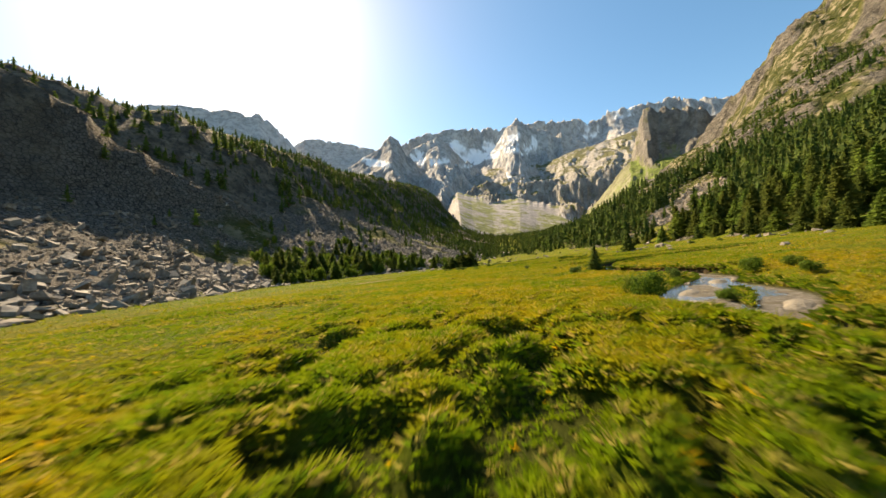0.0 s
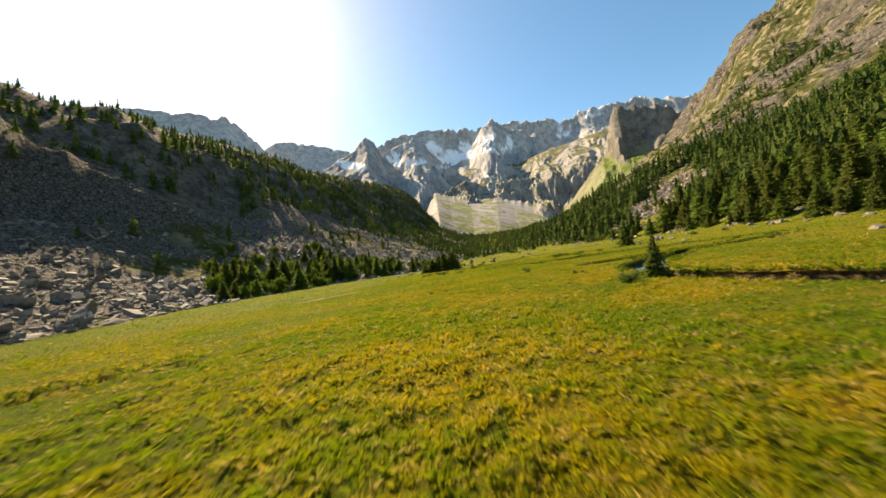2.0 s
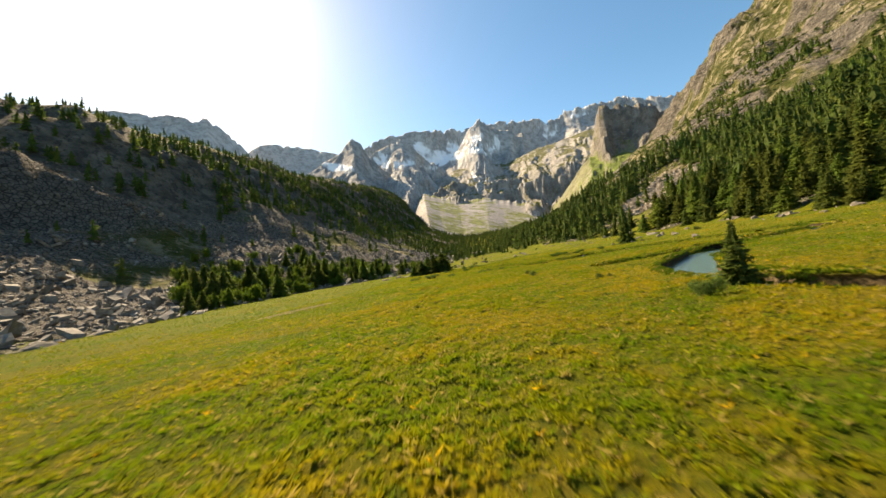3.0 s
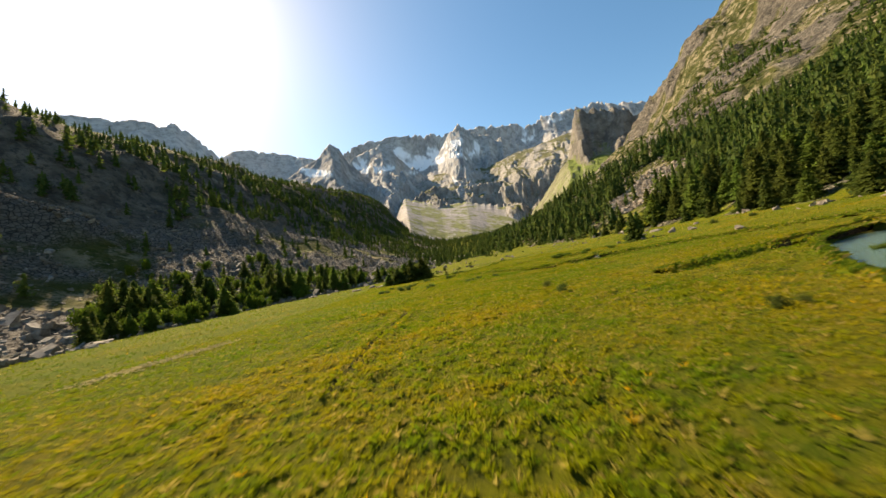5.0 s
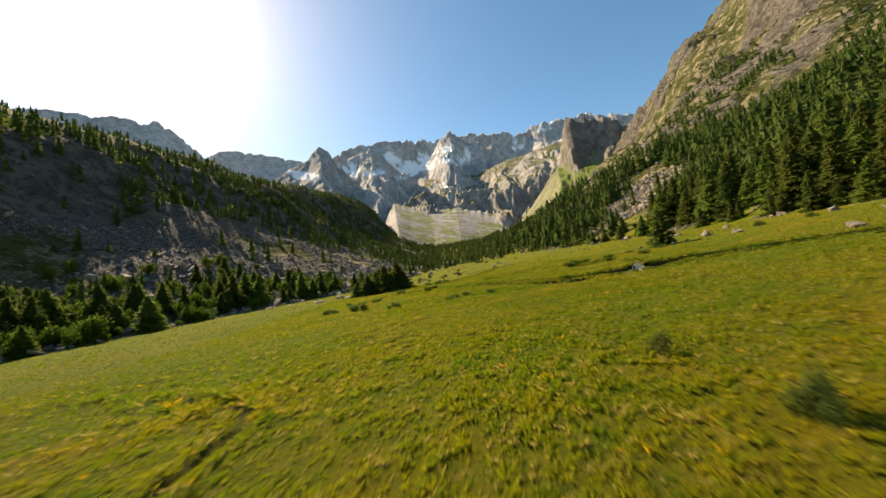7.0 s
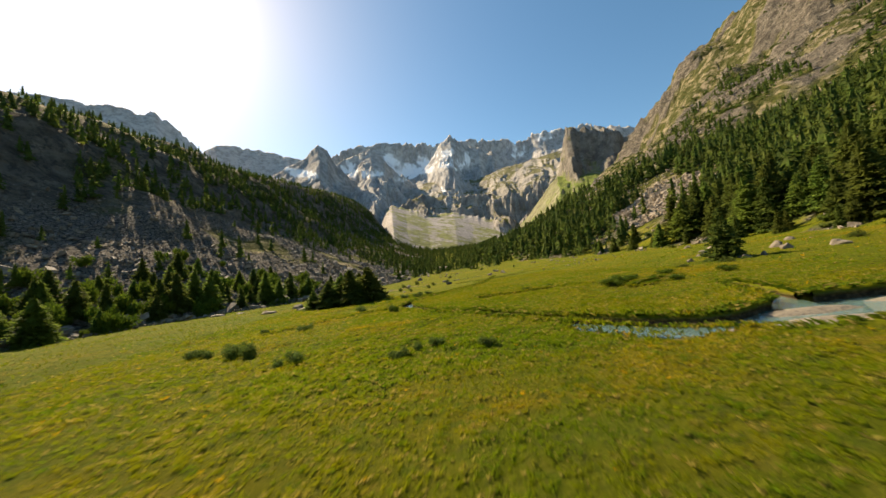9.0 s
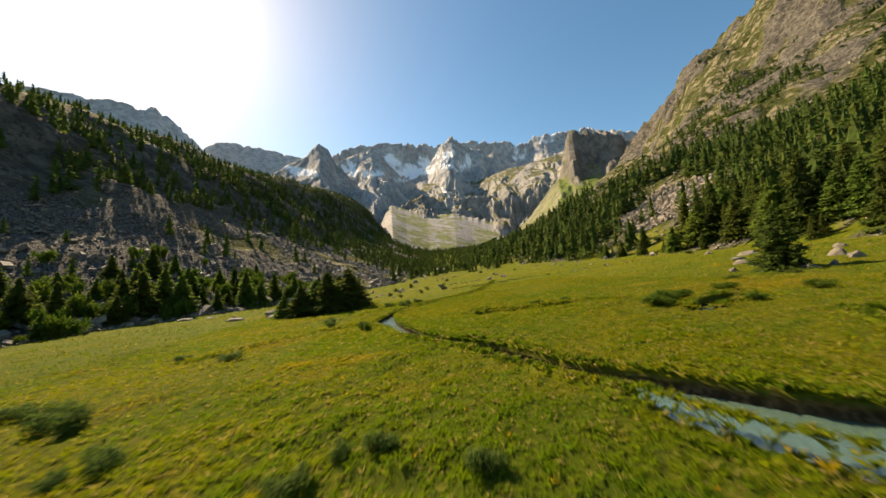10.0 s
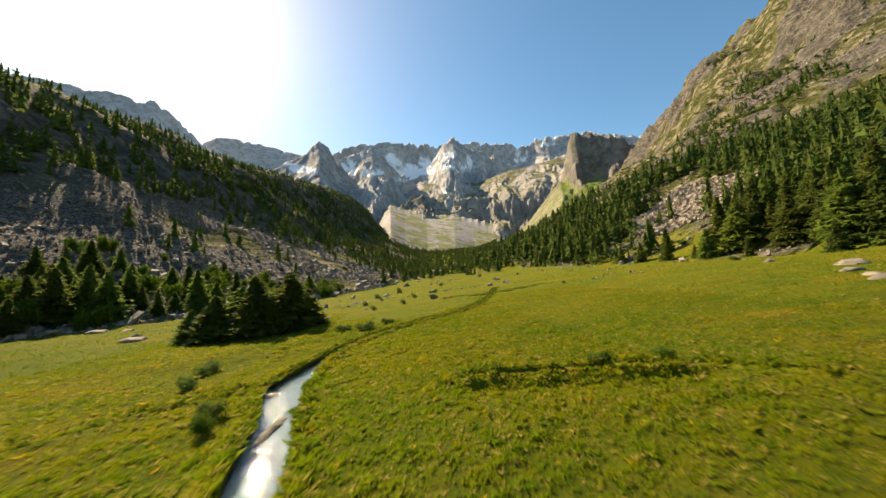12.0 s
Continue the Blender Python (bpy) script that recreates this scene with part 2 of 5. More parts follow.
def land(x, y, fine=True):
    """Height of the ground, and how far each place lies into either slope and out of the channels."""
    x, y = np.asarray(x, float), np.asarray(y, float)
    wob = 7 * (fbm(x / 26, y / 26, 3, 3) - 0.5)
    sl, sr = toe_left(y) - x + wob * sstep(-5, 30, toe_left(y) - x), x - toe_right(y) + wob * sstep(-5, 30, x - toe_right(y))
    low = np.maximum(sl, sr)
    z = plain(x, y) + valley(y) * (1 - 0.9 * sstep(0, 320, low))
    pl, pr = np.maximum(sl, 0), np.maximum(sr, 0)
    wall = sstep(205, 125, y + 0.25 * pl)
    z = z + (rise_left(pl) * (1 - wall) + cliff_left(pl) * wall) * tall_left(y) + rise_right(pr) * tall_right(y)
    # cliffs, ribs and hollows on the slopes
    z = z + sstep(78, 92, pl) * sstep(200, 150, pl) * wall * (13 * (ridged(x / 21, y / 17, 5, 19, 0.6) - 0.6) + 4 * (ridged(x / 7, y / 6, 3, 20, 0.6) - 0.6))
    z = z + sstep(5, 90, pl) * 16 * (fbm(x / 38, y / 38, 4, 11) - 0.5) + sstep(95, 125, pl) * sstep(215, 180, pl) * 17 * (ridged(x / 30, y / 44, 4, 12) - 0.55)
    z = z + sstep(5, 160, pr) * 20 * (fbm(x / 60, y / 60, 5, 13) - 0.5) + sstep(170, 420, pr) * 90 * (ridged(x / 140, y / 105, 6, 14, 0.6) - 0.55) + (sstep(60, 200, pr) * 9 + sstep(240, 400, pr) * 30) * (ridged(x / 34, y / 30, 4, 18, 0.6) - 0.55)
    z = z + sstep(-14, 4, low) * (0.5 * (fbm(x / 5, y / 5, 3, 15) - 0.4))
    flat = sstep(2, -6, low)
    z = z + 0.5 * (fbm(x / 16, y / 16, 3, 16) - 0.5) * sstep(0, 30, np.hypot(x - 8, y - 45) - 8) * 0.8
    carved = np.zeros(x.shape)
    gap = np.full(x.shape, 99.0)
    wet = np.full(x.shape, 99.0)
    box = (x > -25) & (x < 60) & (y > -20) & (y < 145)
    if box.any():
        bx, by = x[box], y[box]
        cut, soft, g_all, w_all = np.zeros(bx.shape), np.zeros(bx.shape), np.full(bx.shape, 99.0), np.full(bx.shape, 99.0)
        edge = 0.22 * (fbm(bx / 0.8, by / 0.8, 3, 21) - 0.5)
        for line, depth, water in LINES:
            near = (bx > line[:, 0].min() - 3) & (bx < line[:, 0].max() + 3) & (by > line[:, 1].min() - 3) & (by < line[:, 1].max() + 3)
            g = np.full(bx.shape, 99.0)
            g[near] = line_gap(line, bx[near], by[near]) + edge[near]
            if 0.3 < depth < 0.41:
                soft = np.maximum(soft, (depth + 0.05) * sstep(1.4, -0.2, g))
            else:
                cut = np.maximum(cut, (depth + 0.1) * sstep(0.45, 0.0, g) if depth > 0.3 else depth * sstep(0.2, -0.2, g))
            g_all = np.minimum(g_all, g)
            if water:
                w_all = np.minimum(w_all, g)
        if fine:
            z[box] += tussocks(bx, by) * sstep(-0.1, 0.35, g_all) * flat[box]
        z[box] += 0.12 * sstep(1.0, 0.2, g_all) * sstep(-0.1, 0.2, g_all) * (fbm(bx / 1.5, by / 1.5, 2, 22) + 0.1)
        z[box] -= np.maximum(cut, soft)
        z[box] += 0.14 * (fbm(bx / 1.6, by / 1.6, 3, 23) - 0.5) * sstep(0.0, -0.4, w_all)
        carved[box] = cut
        gap[box], wet[box] = g_all, w_all
    return z, sl, sr, gap, wet, carved


def height(x, y):
    return float(land(np.array([x]), np.array([y]), False)[0][0])


# ---- mesh helpers ----
def mesh_from(name, verts, faces, materials, smooth=False):
    me = bpy.data.meshes.new(name)
    verts = np.asarray(verts, np.float32)
    faces = np.asarray(faces, np.int32)
    k = faces.shape[1]
    me.vertices.add(len(verts))
    me.vertices.foreach_set("co", verts.ravel())
    me.loops.add(faces.size)
    me.loops.foreach_set("vertex_index", faces.ravel())
    me.polygons.add(len(faces))
    me.polygons.foreach_set("loop_start", np.arange(0, faces.size, k, dtype=np.int32))
    me.polygons.foreach_set("use_smooth", np.full(len(faces), smooth))
    me.update(calc_edges=True)
    for m in materials if isinstance(materials, (list, tuple)) else [materials]:
        me.materials.append(m)
    return me


def add_attr(me, name, values):
    me.attributes.new(name, "FLOAT", "POINT").data.foreach_set("value", np.asarray(values, np.float32).ravel())


def part(name, bm, material, parent, label=""):
    """One mesh object, from a bmesh or a mesh, under a thing or a part."""
    me = bm
    if isinstance(bm, bmesh.types.BMesh):
        me = bpy.data.meshes.new(name)
        bm.to_mesh(me)
        bm.free()
        me.materials.append(material)
    ob = new(name, me)
    ob.parent = parent
    return tagged(ob, label)


def grid_faces(nu, nv):
    i = np.arange((nu - 1) * (nv - 1))
    a = (i // (nv - 1)) * nv + i % (nv - 1)
    return np.stack([a, a + nv, a + nv + 1, a + 1], 1)


def steps(lo, hi, fine, grow, cap, back):
    """Coordinates even between lo and hi and wider and wider beyond, from back[0] to back[1]."""
    mid = np.arange(lo, hi + fine / 2, fine)
    up, s = [], fine
    v = mid[-1]
    while v < back[1]:
        s = min(s * grow, cap)
        v += s
        up.append(v)
    dn, s, v = [], fine, lo
    while v > back[0]:
        s = min(s * grow, cap)
        v -= s
        dn.append(v)
    return np.concatenate([dn[::-1], mid, up])


# ---- materials ----
def meadow_tones(m, gain=1.0):
    """Green, olive and straw tones in patches, for the ground and the blades on it."""
    def g(*c):
        return tuple(gain * v for v in c)

    big = m.step(m.noise(0.09, 3), 0.40, 0.62)
    mid = m.step(m.noise(0.55, 4), 0.42, 0.66)
    xyz = m.t.nodes.new("ShaderNodeSeparateXYZ")
    m.link(m.pos.outputs["Position"], xyz.inputs[0])
    dry = m.math("SUBTRACT", 1.0, m.math("MULTIPLY", m.step(xyz.outputs["Y"], 22, 62), 0.62))
    c = m.mix(m.math("MULTIPLY", big, dry), g(0.098, 0.135, 0.006), g(0.21, 0.166, 0.009))
    c = m.mix(m.math("MULTIPLY", m.math("MULTIPLY", mid, 0.50), dry), c, g(0.262, 0.18, 0.012))
    c = m.mix(m.math("MULTIPLY", m.step(m.noise(2.6, 3, 0.6), 0.55, 0.68), 0.45), c, g(0.27, 0.20, 0.045))
    c = m.mix(m.math("MULTIPLY", m.step(m.noise(0.11, 4, 0.6, (0.55, 1.6, 1)), 0.54, 0.66), 0.55), c, g(0.26, 0.175, 0.012))
    c = m.mix(m.math("MULTIPLY", m.step(m.noise(0.16, 4, 0.6, (0.6, 1.4, 1)), 0.47, 0.36), 0.5), c, g(0.066, 0.118, 0.006))
    # darker green toward the left, partly standing in for the dimmer light there
    c = m.mix(m.math("MULTIPLY", m.step(m.math("ADD", xyz.outputs["X"], m.math("MULTIPLY", m.noise(0.08, 3), 14.0)), 12, -8), 0.28), c, g(0.068, 0.108, 0.006))
    return m.mix(m.math("MULTIPLY", m.step(m.noise(1.7, 3, 0.6), 0.46, 0.34), 0.7), c, g(0.060, 0.105, 0.006))


def ground_material():
    m = Mat("meadow_and_slopes", 0.95, 0.04)
    tone = meadow_tones(m)
    # evenly dulled, in place of the shade that thick grass throws on itself
    tone = m.mix(0.18, tone, (0.02, 0.025, 0.004))
    clump = m.noise(3.2, 5, 0.7)
    tone = m.mix(m.step(clump, 0.5, 0.30), tone, (0.045, 0.06, 0.010))
    tone = m.mix(m.math("MULTIPLY", m.step(m.noise(14, 3, 0.6), 0.55, 0.75), 0.35), tone, (0.28, 0.22, 0.06))
    tone = m.mix(m.math("MULTIPLY", m.step(m.noise(34, 4, 0.8), 0.50, 0.36), 0.75), tone, (0.035, 0.05, 0.005))
    tone = m.mix(m.math("MULTIPLY", m.step(m.noise(52, 3, 0.7), 0.54, 0.68), 0.5), tone, (0.34, 0.30, 0.05))
    # boulder scree: stones of many greys, with the shadow in their gaps painted dark
    stone = m.mix(m.step(m.noise(0.8, 5), 0.35, 0.7), (0.11, 0.10, 0.085), (0.26, 0.24, 0.21))
    cellc = m.cells(0.75, "F1", "Color")
    stone = m.mix(0.35, stone, m.mix(cellc, (0.12, 0.11, 0.10), (0.36, 0.34, 0.31)))
    gap = m.cells(0.75, "DISTANCE_TO_EDGE", "Distance")
    stone = m.mix(m.step(gap, 0.12, 0.0), stone, (0.05, 0.045, 0.04))
    c = m.mix(m.attr("scree"), tone, stone)
    rock = m.mix(m.step(m.noise(0.12, 6, 0.65), 0.35, 0.68), (0.11, 0.098, 0.080), (0.27, 0.238, 0.190))
    rock = m.mix(m.math("MULTIPLY", m.step(m.noise(0.35, 7, 0.78, (1, 1, 0.4)), 0.49, 0.60), 0.85), rock, (0.075, 0.07, 0.06))
    c = m.mix(m.attr("rock"), c, rock)
    shrub = m.mix(m.step(m.noise(0.35, 5, 0.7), 0.4, 0.65), (0.030, 0.042, 0.012), (0.085, 0.080, 0.028))
    shrub = m.mix(m.step(m.noise(0.10, 6, 0.75), 0.49, 0.60), shrub, (0.24, 0.20, 0.135))
    c = m.mix(m.attr("shrub"), c, shrub)
    peb = m.mix(m.cells(9.0, "F1", "Color"), (0.11, 0.10, 0.08), (0.27, 0.25, 0.22))
    c = m.mix(m.attr("gravel"), c, m.mix(m.step(m.noise(1.5, 3), 0.4, 0.7), peb, (0.14, 0.12, 0.085)))
    # dark for peat at channel edges, and for shade painted between the tussocks
    c = m.mix(m.attr("peat_gap_shade"), c, (0.035, 0.036, 0.010))
    m.color(c)
    hard = m.math("MAXIMUM", m.attr("rock"), m.attr("scree"))
    crag = m.math("ADD", m.math("MULTIPLY", m.noise(0.55, 6, 0.7), 2.2), m.math("MULTIPLY", m.noise(0.085, 8, 0.68, (1, 1, 1.6)), 16.0))
    m.bump(m.math("ADD", m.math("MULTIPLY", m.noise(11, 7, 0.8), 0.16), m.math("MULTIPLY", crag, m.math("ADD", m.math("MULTIPLY", hard, 0.9), m.math("MULTIPLY", m.attr("shrub"), 0.25)))), 1.0, 0.9)
    return m.m


def blade_material():
    m = Mat("grass_blades", 0.75, 0.06)
    r = m.island()
    tone = meadow_tones(m, 1.55)
    c = m.mix(m.math("MULTIPLY", m.step(r, 0.40, 0.0), 0.6), tone, (0.10, 0.20, 0.014))
    c = m.mix(m.math("MULTIPLY", m.step(r, 0.86, 0.90), 0.6), c, (0.44, 0.32, 0.11))
    c = m.mix(m.step(r, 0.994, 0.995), c, (0.55, 0.34, 0.02))
    m.color(c)
    m.translucent(c, 0.5)
    return m.m


def bank_blade_material():
    m = Mat("bank_blades", 0.75, 0.06)
    c = m.mix(m.island(), (0.055, 0.110, 0.008), (0.14, 0.175, 0.014))
    c = m.mix(m.math("MULTIPLY", m.step(m.island(), 0.84, 0.9), 0.7), c, (0.36, 0.27, 0.09))
    m.color(c)
    m.translucent(c, 0.45)
    return m.m


def cotton_material():
    m = Mat("cottongrass_heads", 0.9, 0.05)
    m.color(m.mix(m.island(), (0.28, 0.24, 0.10), (0.46, 0.41, 0.25)))
    m.translucent((0.35, 0.30, 0.16), 0.4)
    return m.m


def rock_material(name, a, b, lichen=(0.2, 0.2, 0.12), island=True):
    m = Mat(name, 0.85, 0.25)
    c = m.mix(m.step(m.noise(1.4, 5), 0.3, 0.7), a, b)
    r = m.island() if island else m.random()
    c = m.mix(m.math("MULTIPLY", r, 0.55), c, tuple(0.55 * v for v in a))
    c = m.mix(m.math("MULTIPLY", m.step(m.noise(5, 4, 0.7), 0.56, 0.72), 0.6), c, lichen)
    m.color(c)
    m.bump(m.noise(6, 6, 0.7), 0.08, 0.7)
    return m.m


def needle_material(name, a, b, warm, trans=0.3):
    m = Mat(name, 0.75, 0.08)
    c = m.mix(m.island(), a, b)
    c = m.mix(m.math("MULTIPLY", m.random(), 0.5), c, warm)
    m.color(c)
    m.translucent(c, trans)
    return m.m


def forest_material():
    m = Mat("far_conifers", 0.75, 0.08)
    c = m.mix(m.island(), (0.044, 0.080, 0.020), (0.105, 0.145, 0.030))
    c = m.mix(m.math("MULTIPLY", m.step(m.noise(0.06, 3), 0.4, 0.65), 0.6), c, (0.13, 0.16, 0.032))
    c = m.mix(m.math("MULTIPLY", m.step(m.noise(0.22, 2), 0.52, 0.62), 0.55), c, (0.12, 0.20, 0.036))
    c = m.mix(m.math("MULTIPLY", m.step(m.noise(0.31, 2), 0.46, 0.38), 0.5), c, (0.04, 0.075, 0.022))
    m.color(c)
    m.translucent(c, 0.48)
    return m.m


def bark_material():
    m = Mat("conifer_bark", 0.95, 0.1)
    m.color(m.mix(m.step(m.noise(6, 4, 0.6, (1, 1, 0.2)), 0.4, 0.65), (0.07, 0.05, 0.035), (0.18, 0.14, 0.10)))
    m.bump(m.noise(14, 4, 0.6, (1, 1, 0.2)), 0.03)
    return m.m


def water_material(name, tint, clear):
    m = Mat(name, 0.05, 0.05)
    m.color(tint)
    m.b.inputs["Transmission Weight"].default_value = clear
    m.b.inputs["IOR"].default_value = 1.25
    ripple = m.math("ADD", m.noise(7, 3, 0.6), m.math("ADD", m.math("MULTIPLY", m.noise(22, 3, 0.6), 0.7), m.math("MULTIPLY", m.noise(60, 2), 0.3)))
    m.bump(ripple, 0.045, 0.8)
    return m.m


def peak_material(name, low, high, green, grit=0.03, relief=9.0):
    """High mountain rock with talus, thin turf and old snow."""
    m = Mat(name, 0.9, 0.2)
    big = m.step(m.noise(0.006, 6, 0.65), 0.35, 0.68)
    fine = m.step(m.noise(grit, 8, 0.75, (1, 1, 0.55)), 0.42, 0.60)
    c = m.mix(big, low, high)
    c = m.mix(m.math("MULTIPLY", fine, 0.7), c, tuple(0.5 * v for v in low))
    c = m.mix(m.math("MULTIPLY", m.step(m.noise(0.11, 5, 0.7), 0.52, 0.66), 0.4), c, tuple(min(0.6, 1.25 * v) for v in high))
    c = m.mix(m.attr("talus"), c, m.mix(m.step(m.noise(0.03, 7, 0.75), 0.40, 0.62), (0.33, 0.30, 0.26), (0.50, 0.46, 0.41)))
    c = m.mix(m.math("MULTIPLY", m.step(m.attr("turf"), 0.0, 0.12), m.step(m.math("ADD", m.noise(0.02, 7, 0.7), m.math("MULTIPLY", m.attr("turf"), 0.5)), 0.66, 0.82)), c, m.mix(m.step(m.noise(0.06, 5, 0.7), 0.40, 0.62), green, tuple(0.6 * v for v in green)))
    c = m.mix(m.attr("snow"), c, (0.90, 0.91, 0.92))
    m.color(c)
    m.bump(m.math("ADD", m.noise(0.035, 9, 0.72), m.math("MULTIPLY", m.noise(0.2, 5, 0.7), 0.25)), relief, 1.0)
    return m.m


GROUND = ground_material()
BLADES = blade_material()
BANK_BLADES = bank_blade_material()
COTTON = cotton_material()
SCREE = rock_material("grey_scree", (0.15, 0.135, 0.115), (0.32, 0.29, 0.25))
TAN_ROCK = rock_material("tan_gneiss", (0.26, 0.215, 0.165), (0.46, 0.40, 0.32), (0.22, 0.19, 0.12))
BOULDER = rock_material("pale_boulder", (0.16, 0.135, 0.105), (0.30, 0.26, 0.205), (0.13, 0.12, 0.08), False)
SPRUCE = needle_material("spruce_needles", (0.050, 0.085, 0.020), (0.105, 0.145, 0.030), (0.12, 0.125, 0.024), 0.58)
LARCH = needle_material("larch_needles", (0.075, 0.14, 0.028), (0.15, 0.225, 0.042), (0.15, 0.175, 0.028), 0.6)
LEAF = needle_material("shrub_leaves", (0.040, 0.088, 0.010), (0.105, 0.165, 0.018), (0.11, 0.14, 0.018), 0.45)
GREYLEAF = needle_material("willow_leaves", (0.048, 0.095, 0.018), (0.13, 0.19, 0.042), (0.11, 0.15, 0.03), 0.45)
FOREST = forest_material()
BARK = bark_material()
WATER = water_material("brook_water", (0.14, 0.24, 0.19), 0.55)
SHALLOWS = water_material("clear_shallows", (0.62, 0.66, 0.58), 0.94)
PEAK = peak_material("high_peak_rock", (0.34, 0.335, 0.33), (0.52, 0.51, 0.49), (0.13, 0.14, 0.05))
DARK_PEAK = peak_material("dome_peak_rock", (0.26, 0.255, 0.25), (0.42, 0.41, 0.39), (0.13, 0.14, 0.05))
CLIFF_ROCK = peak_material("brown_cliff_rock", (0.17, 0.16, 0.145), (0.32, 0.30, 0.27), (0.16, 0.16, 0.04))
TOWER_ROCK = peak_material("dark_tower_rock", (0.15, 0.135, 0.115), (0.30, 0.27, 0.225), (0.12, 0.13, 0.035), 0.045)
TERRACE = peak_material("terrace_debris", (0.26, 0.245, 0.22), (0.40, 0.375, 0.335), (0.15, 0.148, 0.06))
GREEN_SLOPE = peak_material("alpine_grass_slope", (0.18, 0.18, 0.09), (0.27, 0.26, 0.16), (0.16, 0.21, 0.04))
FAN_ROCK = peak_material("debris_fan_stones", (0.26, 0.245, 0.235), (0.42, 0.395, 0.375), (0.19, 0.21, 0.07), 0.16, 3.0)
# ridge rock paled to stand in for the haze over these summits
HAZE_PEAK = peak_material("hazed_ridge_rock", (0.50, 0.46, 0.43), (0.62, 0.57, 0.53), (0.22, 0.21, 0.13))


# ---- ground: one sheet from the meadow up both slopes ----
xs = steps(-7, 28, 0.21, 1.065, 6.5, (-440, 980))
ys = steps(1.5, 104, 0.22, 1.065, 6.5, (-90, 1150))
gx, gy = np.meshgrid(xs, ys, indexing="ij")
gx, gy = gx.ravel(), gy.ravel()
gz, s_l, s_r, g_ch, g_w, _cut = land(gx, gy)
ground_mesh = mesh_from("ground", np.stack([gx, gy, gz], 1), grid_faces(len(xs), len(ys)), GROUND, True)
patch = fbm(gx / 14, gy / 14, 4, 31)
patch2 = fbm(gx / 45, gy / 45, 5, 32)
scree_l = sstep(-3, 5, s_l + 6 * (patch - 0.5)) * sstep(0.74, 0.64, fbm(gx / 30, gy / 30, 4, 33) + 0.16 * sstep(270, 340, gy) + 0.10 * sstep(150, 120, gy) * sstep(30, 10, s_l))
crag = fbm(gx / 34, gy / 34, 5, 34)
near_wall = sstep(205, 125, gy + 0.25 * s_l)
rock_l = sstep(98, 118, s_l + 20 * near_wall + 22 * (patch - 0.5)) * sstep(0.40, 0.50, crag + 0.24 * sstep(260, 190, gy) - 0.0012 * np.clip(s_l - 130, 0, 100)) * sstep(214, 190, s_l)
shrub_l = np.maximum(sstep(0.64, 0.74, fbm(gx / 30, gy / 30, 4, 33) + 0.16 * sstep(270, 340, gy)) * sstep(2, 10, s_l) * 0.9, sstep(104, 130, s_l))
rock_r = sstep(0.53, 0.59, crag + 0.005 + 0.00030 * np.clip(s_r - 180, 0, 400) + 0.16 * (fbm(gx / 13, gy / 13, 3, 38) - 0.5)) * sstep(60, 130, s_r)
shrub_r = np.maximum(sstep(0.40, 0.54, fbm(gx / 22, gy / 22, 4, 35)) * sstep(3, 12, s_r), 0.97 * sstep(6, 40, s_r))
scree_r = np.maximum(sstep(0.60, 0.66, fbm(gx / 9, gy / 9, 3, 36)) * sstep(-6, 1, s_r) * sstep(60, 10, s_r) * 0.8, sstep(1.0, 0.7, np.hypot((gx - 148 - 0.2 * (gy - 186)) / 27, (gy - 184) / 27) + 0.5 * (patch - 0.5)))
add_attr(ground_mesh, "scree", np.clip(np.maximum(scree_l * (1 - sstep(150, 170, s_l)), scree_r), 0, 1))
add_attr(ground_mesh, "rock", np.clip(np.maximum(rock_l, rock_r * (1 - scree_r)), 0, 1))
add_attr(ground_mesh, "shrub", np.clip(np.where(s_l > 0, shrub_l * (1 - rock_l), shrub_r * (1 - rock_r) * (1 - scree_r)), 0, 1))
add_attr(ground_mesh, "gravel", sstep(0.02, -0.12, g_w))
# peat lines the channels; gaps between tussocks get painted shade
add_attr(ground_mesh, "peat_gap_shade", np.maximum(sstep(0.16, 0.05, g_ch) * sstep(-0.22, -0.10, g_ch) * 0.85, 0.68 * sstep(0.5, 0.15, clumps(gx, gy)) * (0.08 + 0.92 * clump_zone(gx, gy)) * (s_l < -1) * (s_r < -1)))
GZ = gz.reshape(len(xs), len(ys))


def turf_height(x, y):
    """Height of the ground sheet itself."""
    i, j = np.clip(np.searchsorted(xs, x) - 1, 0, len(xs) - 2), np.clip(np.searchsorted(ys, y) - 1, 0, len(ys) - 2)
    u, v = (x - xs[i]) / (xs[i + 1] - xs[i]), (y - ys[j]) / (ys[j + 1] - ys[j])
    return (GZ[i, j] * (1 - u) + GZ[i + 1, j] * u) * (1 - v) + (GZ[i, j + 1] * (1 - u) + GZ[i + 1, j + 1] * u) * v


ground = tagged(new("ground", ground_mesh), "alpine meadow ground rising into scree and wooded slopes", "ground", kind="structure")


# ---- turf banks of the channels ----
def bank_material():
    m = Mat("turf_bank", 0.95, 0.05)
    earth = m.mix(m.step(m.noise(5, 4, 0.6), 0.4, 0.65), (0.035, 0.027, 0.016), (0.11, 0.08, 0.045))
    m.color(m.mix(m.attr("bare"), meadow_tones(m, 0.7), earth))
    m.bump(m.noise(12, 5, 0.7), 0.06)
    return m.m


BANK = bank_material()


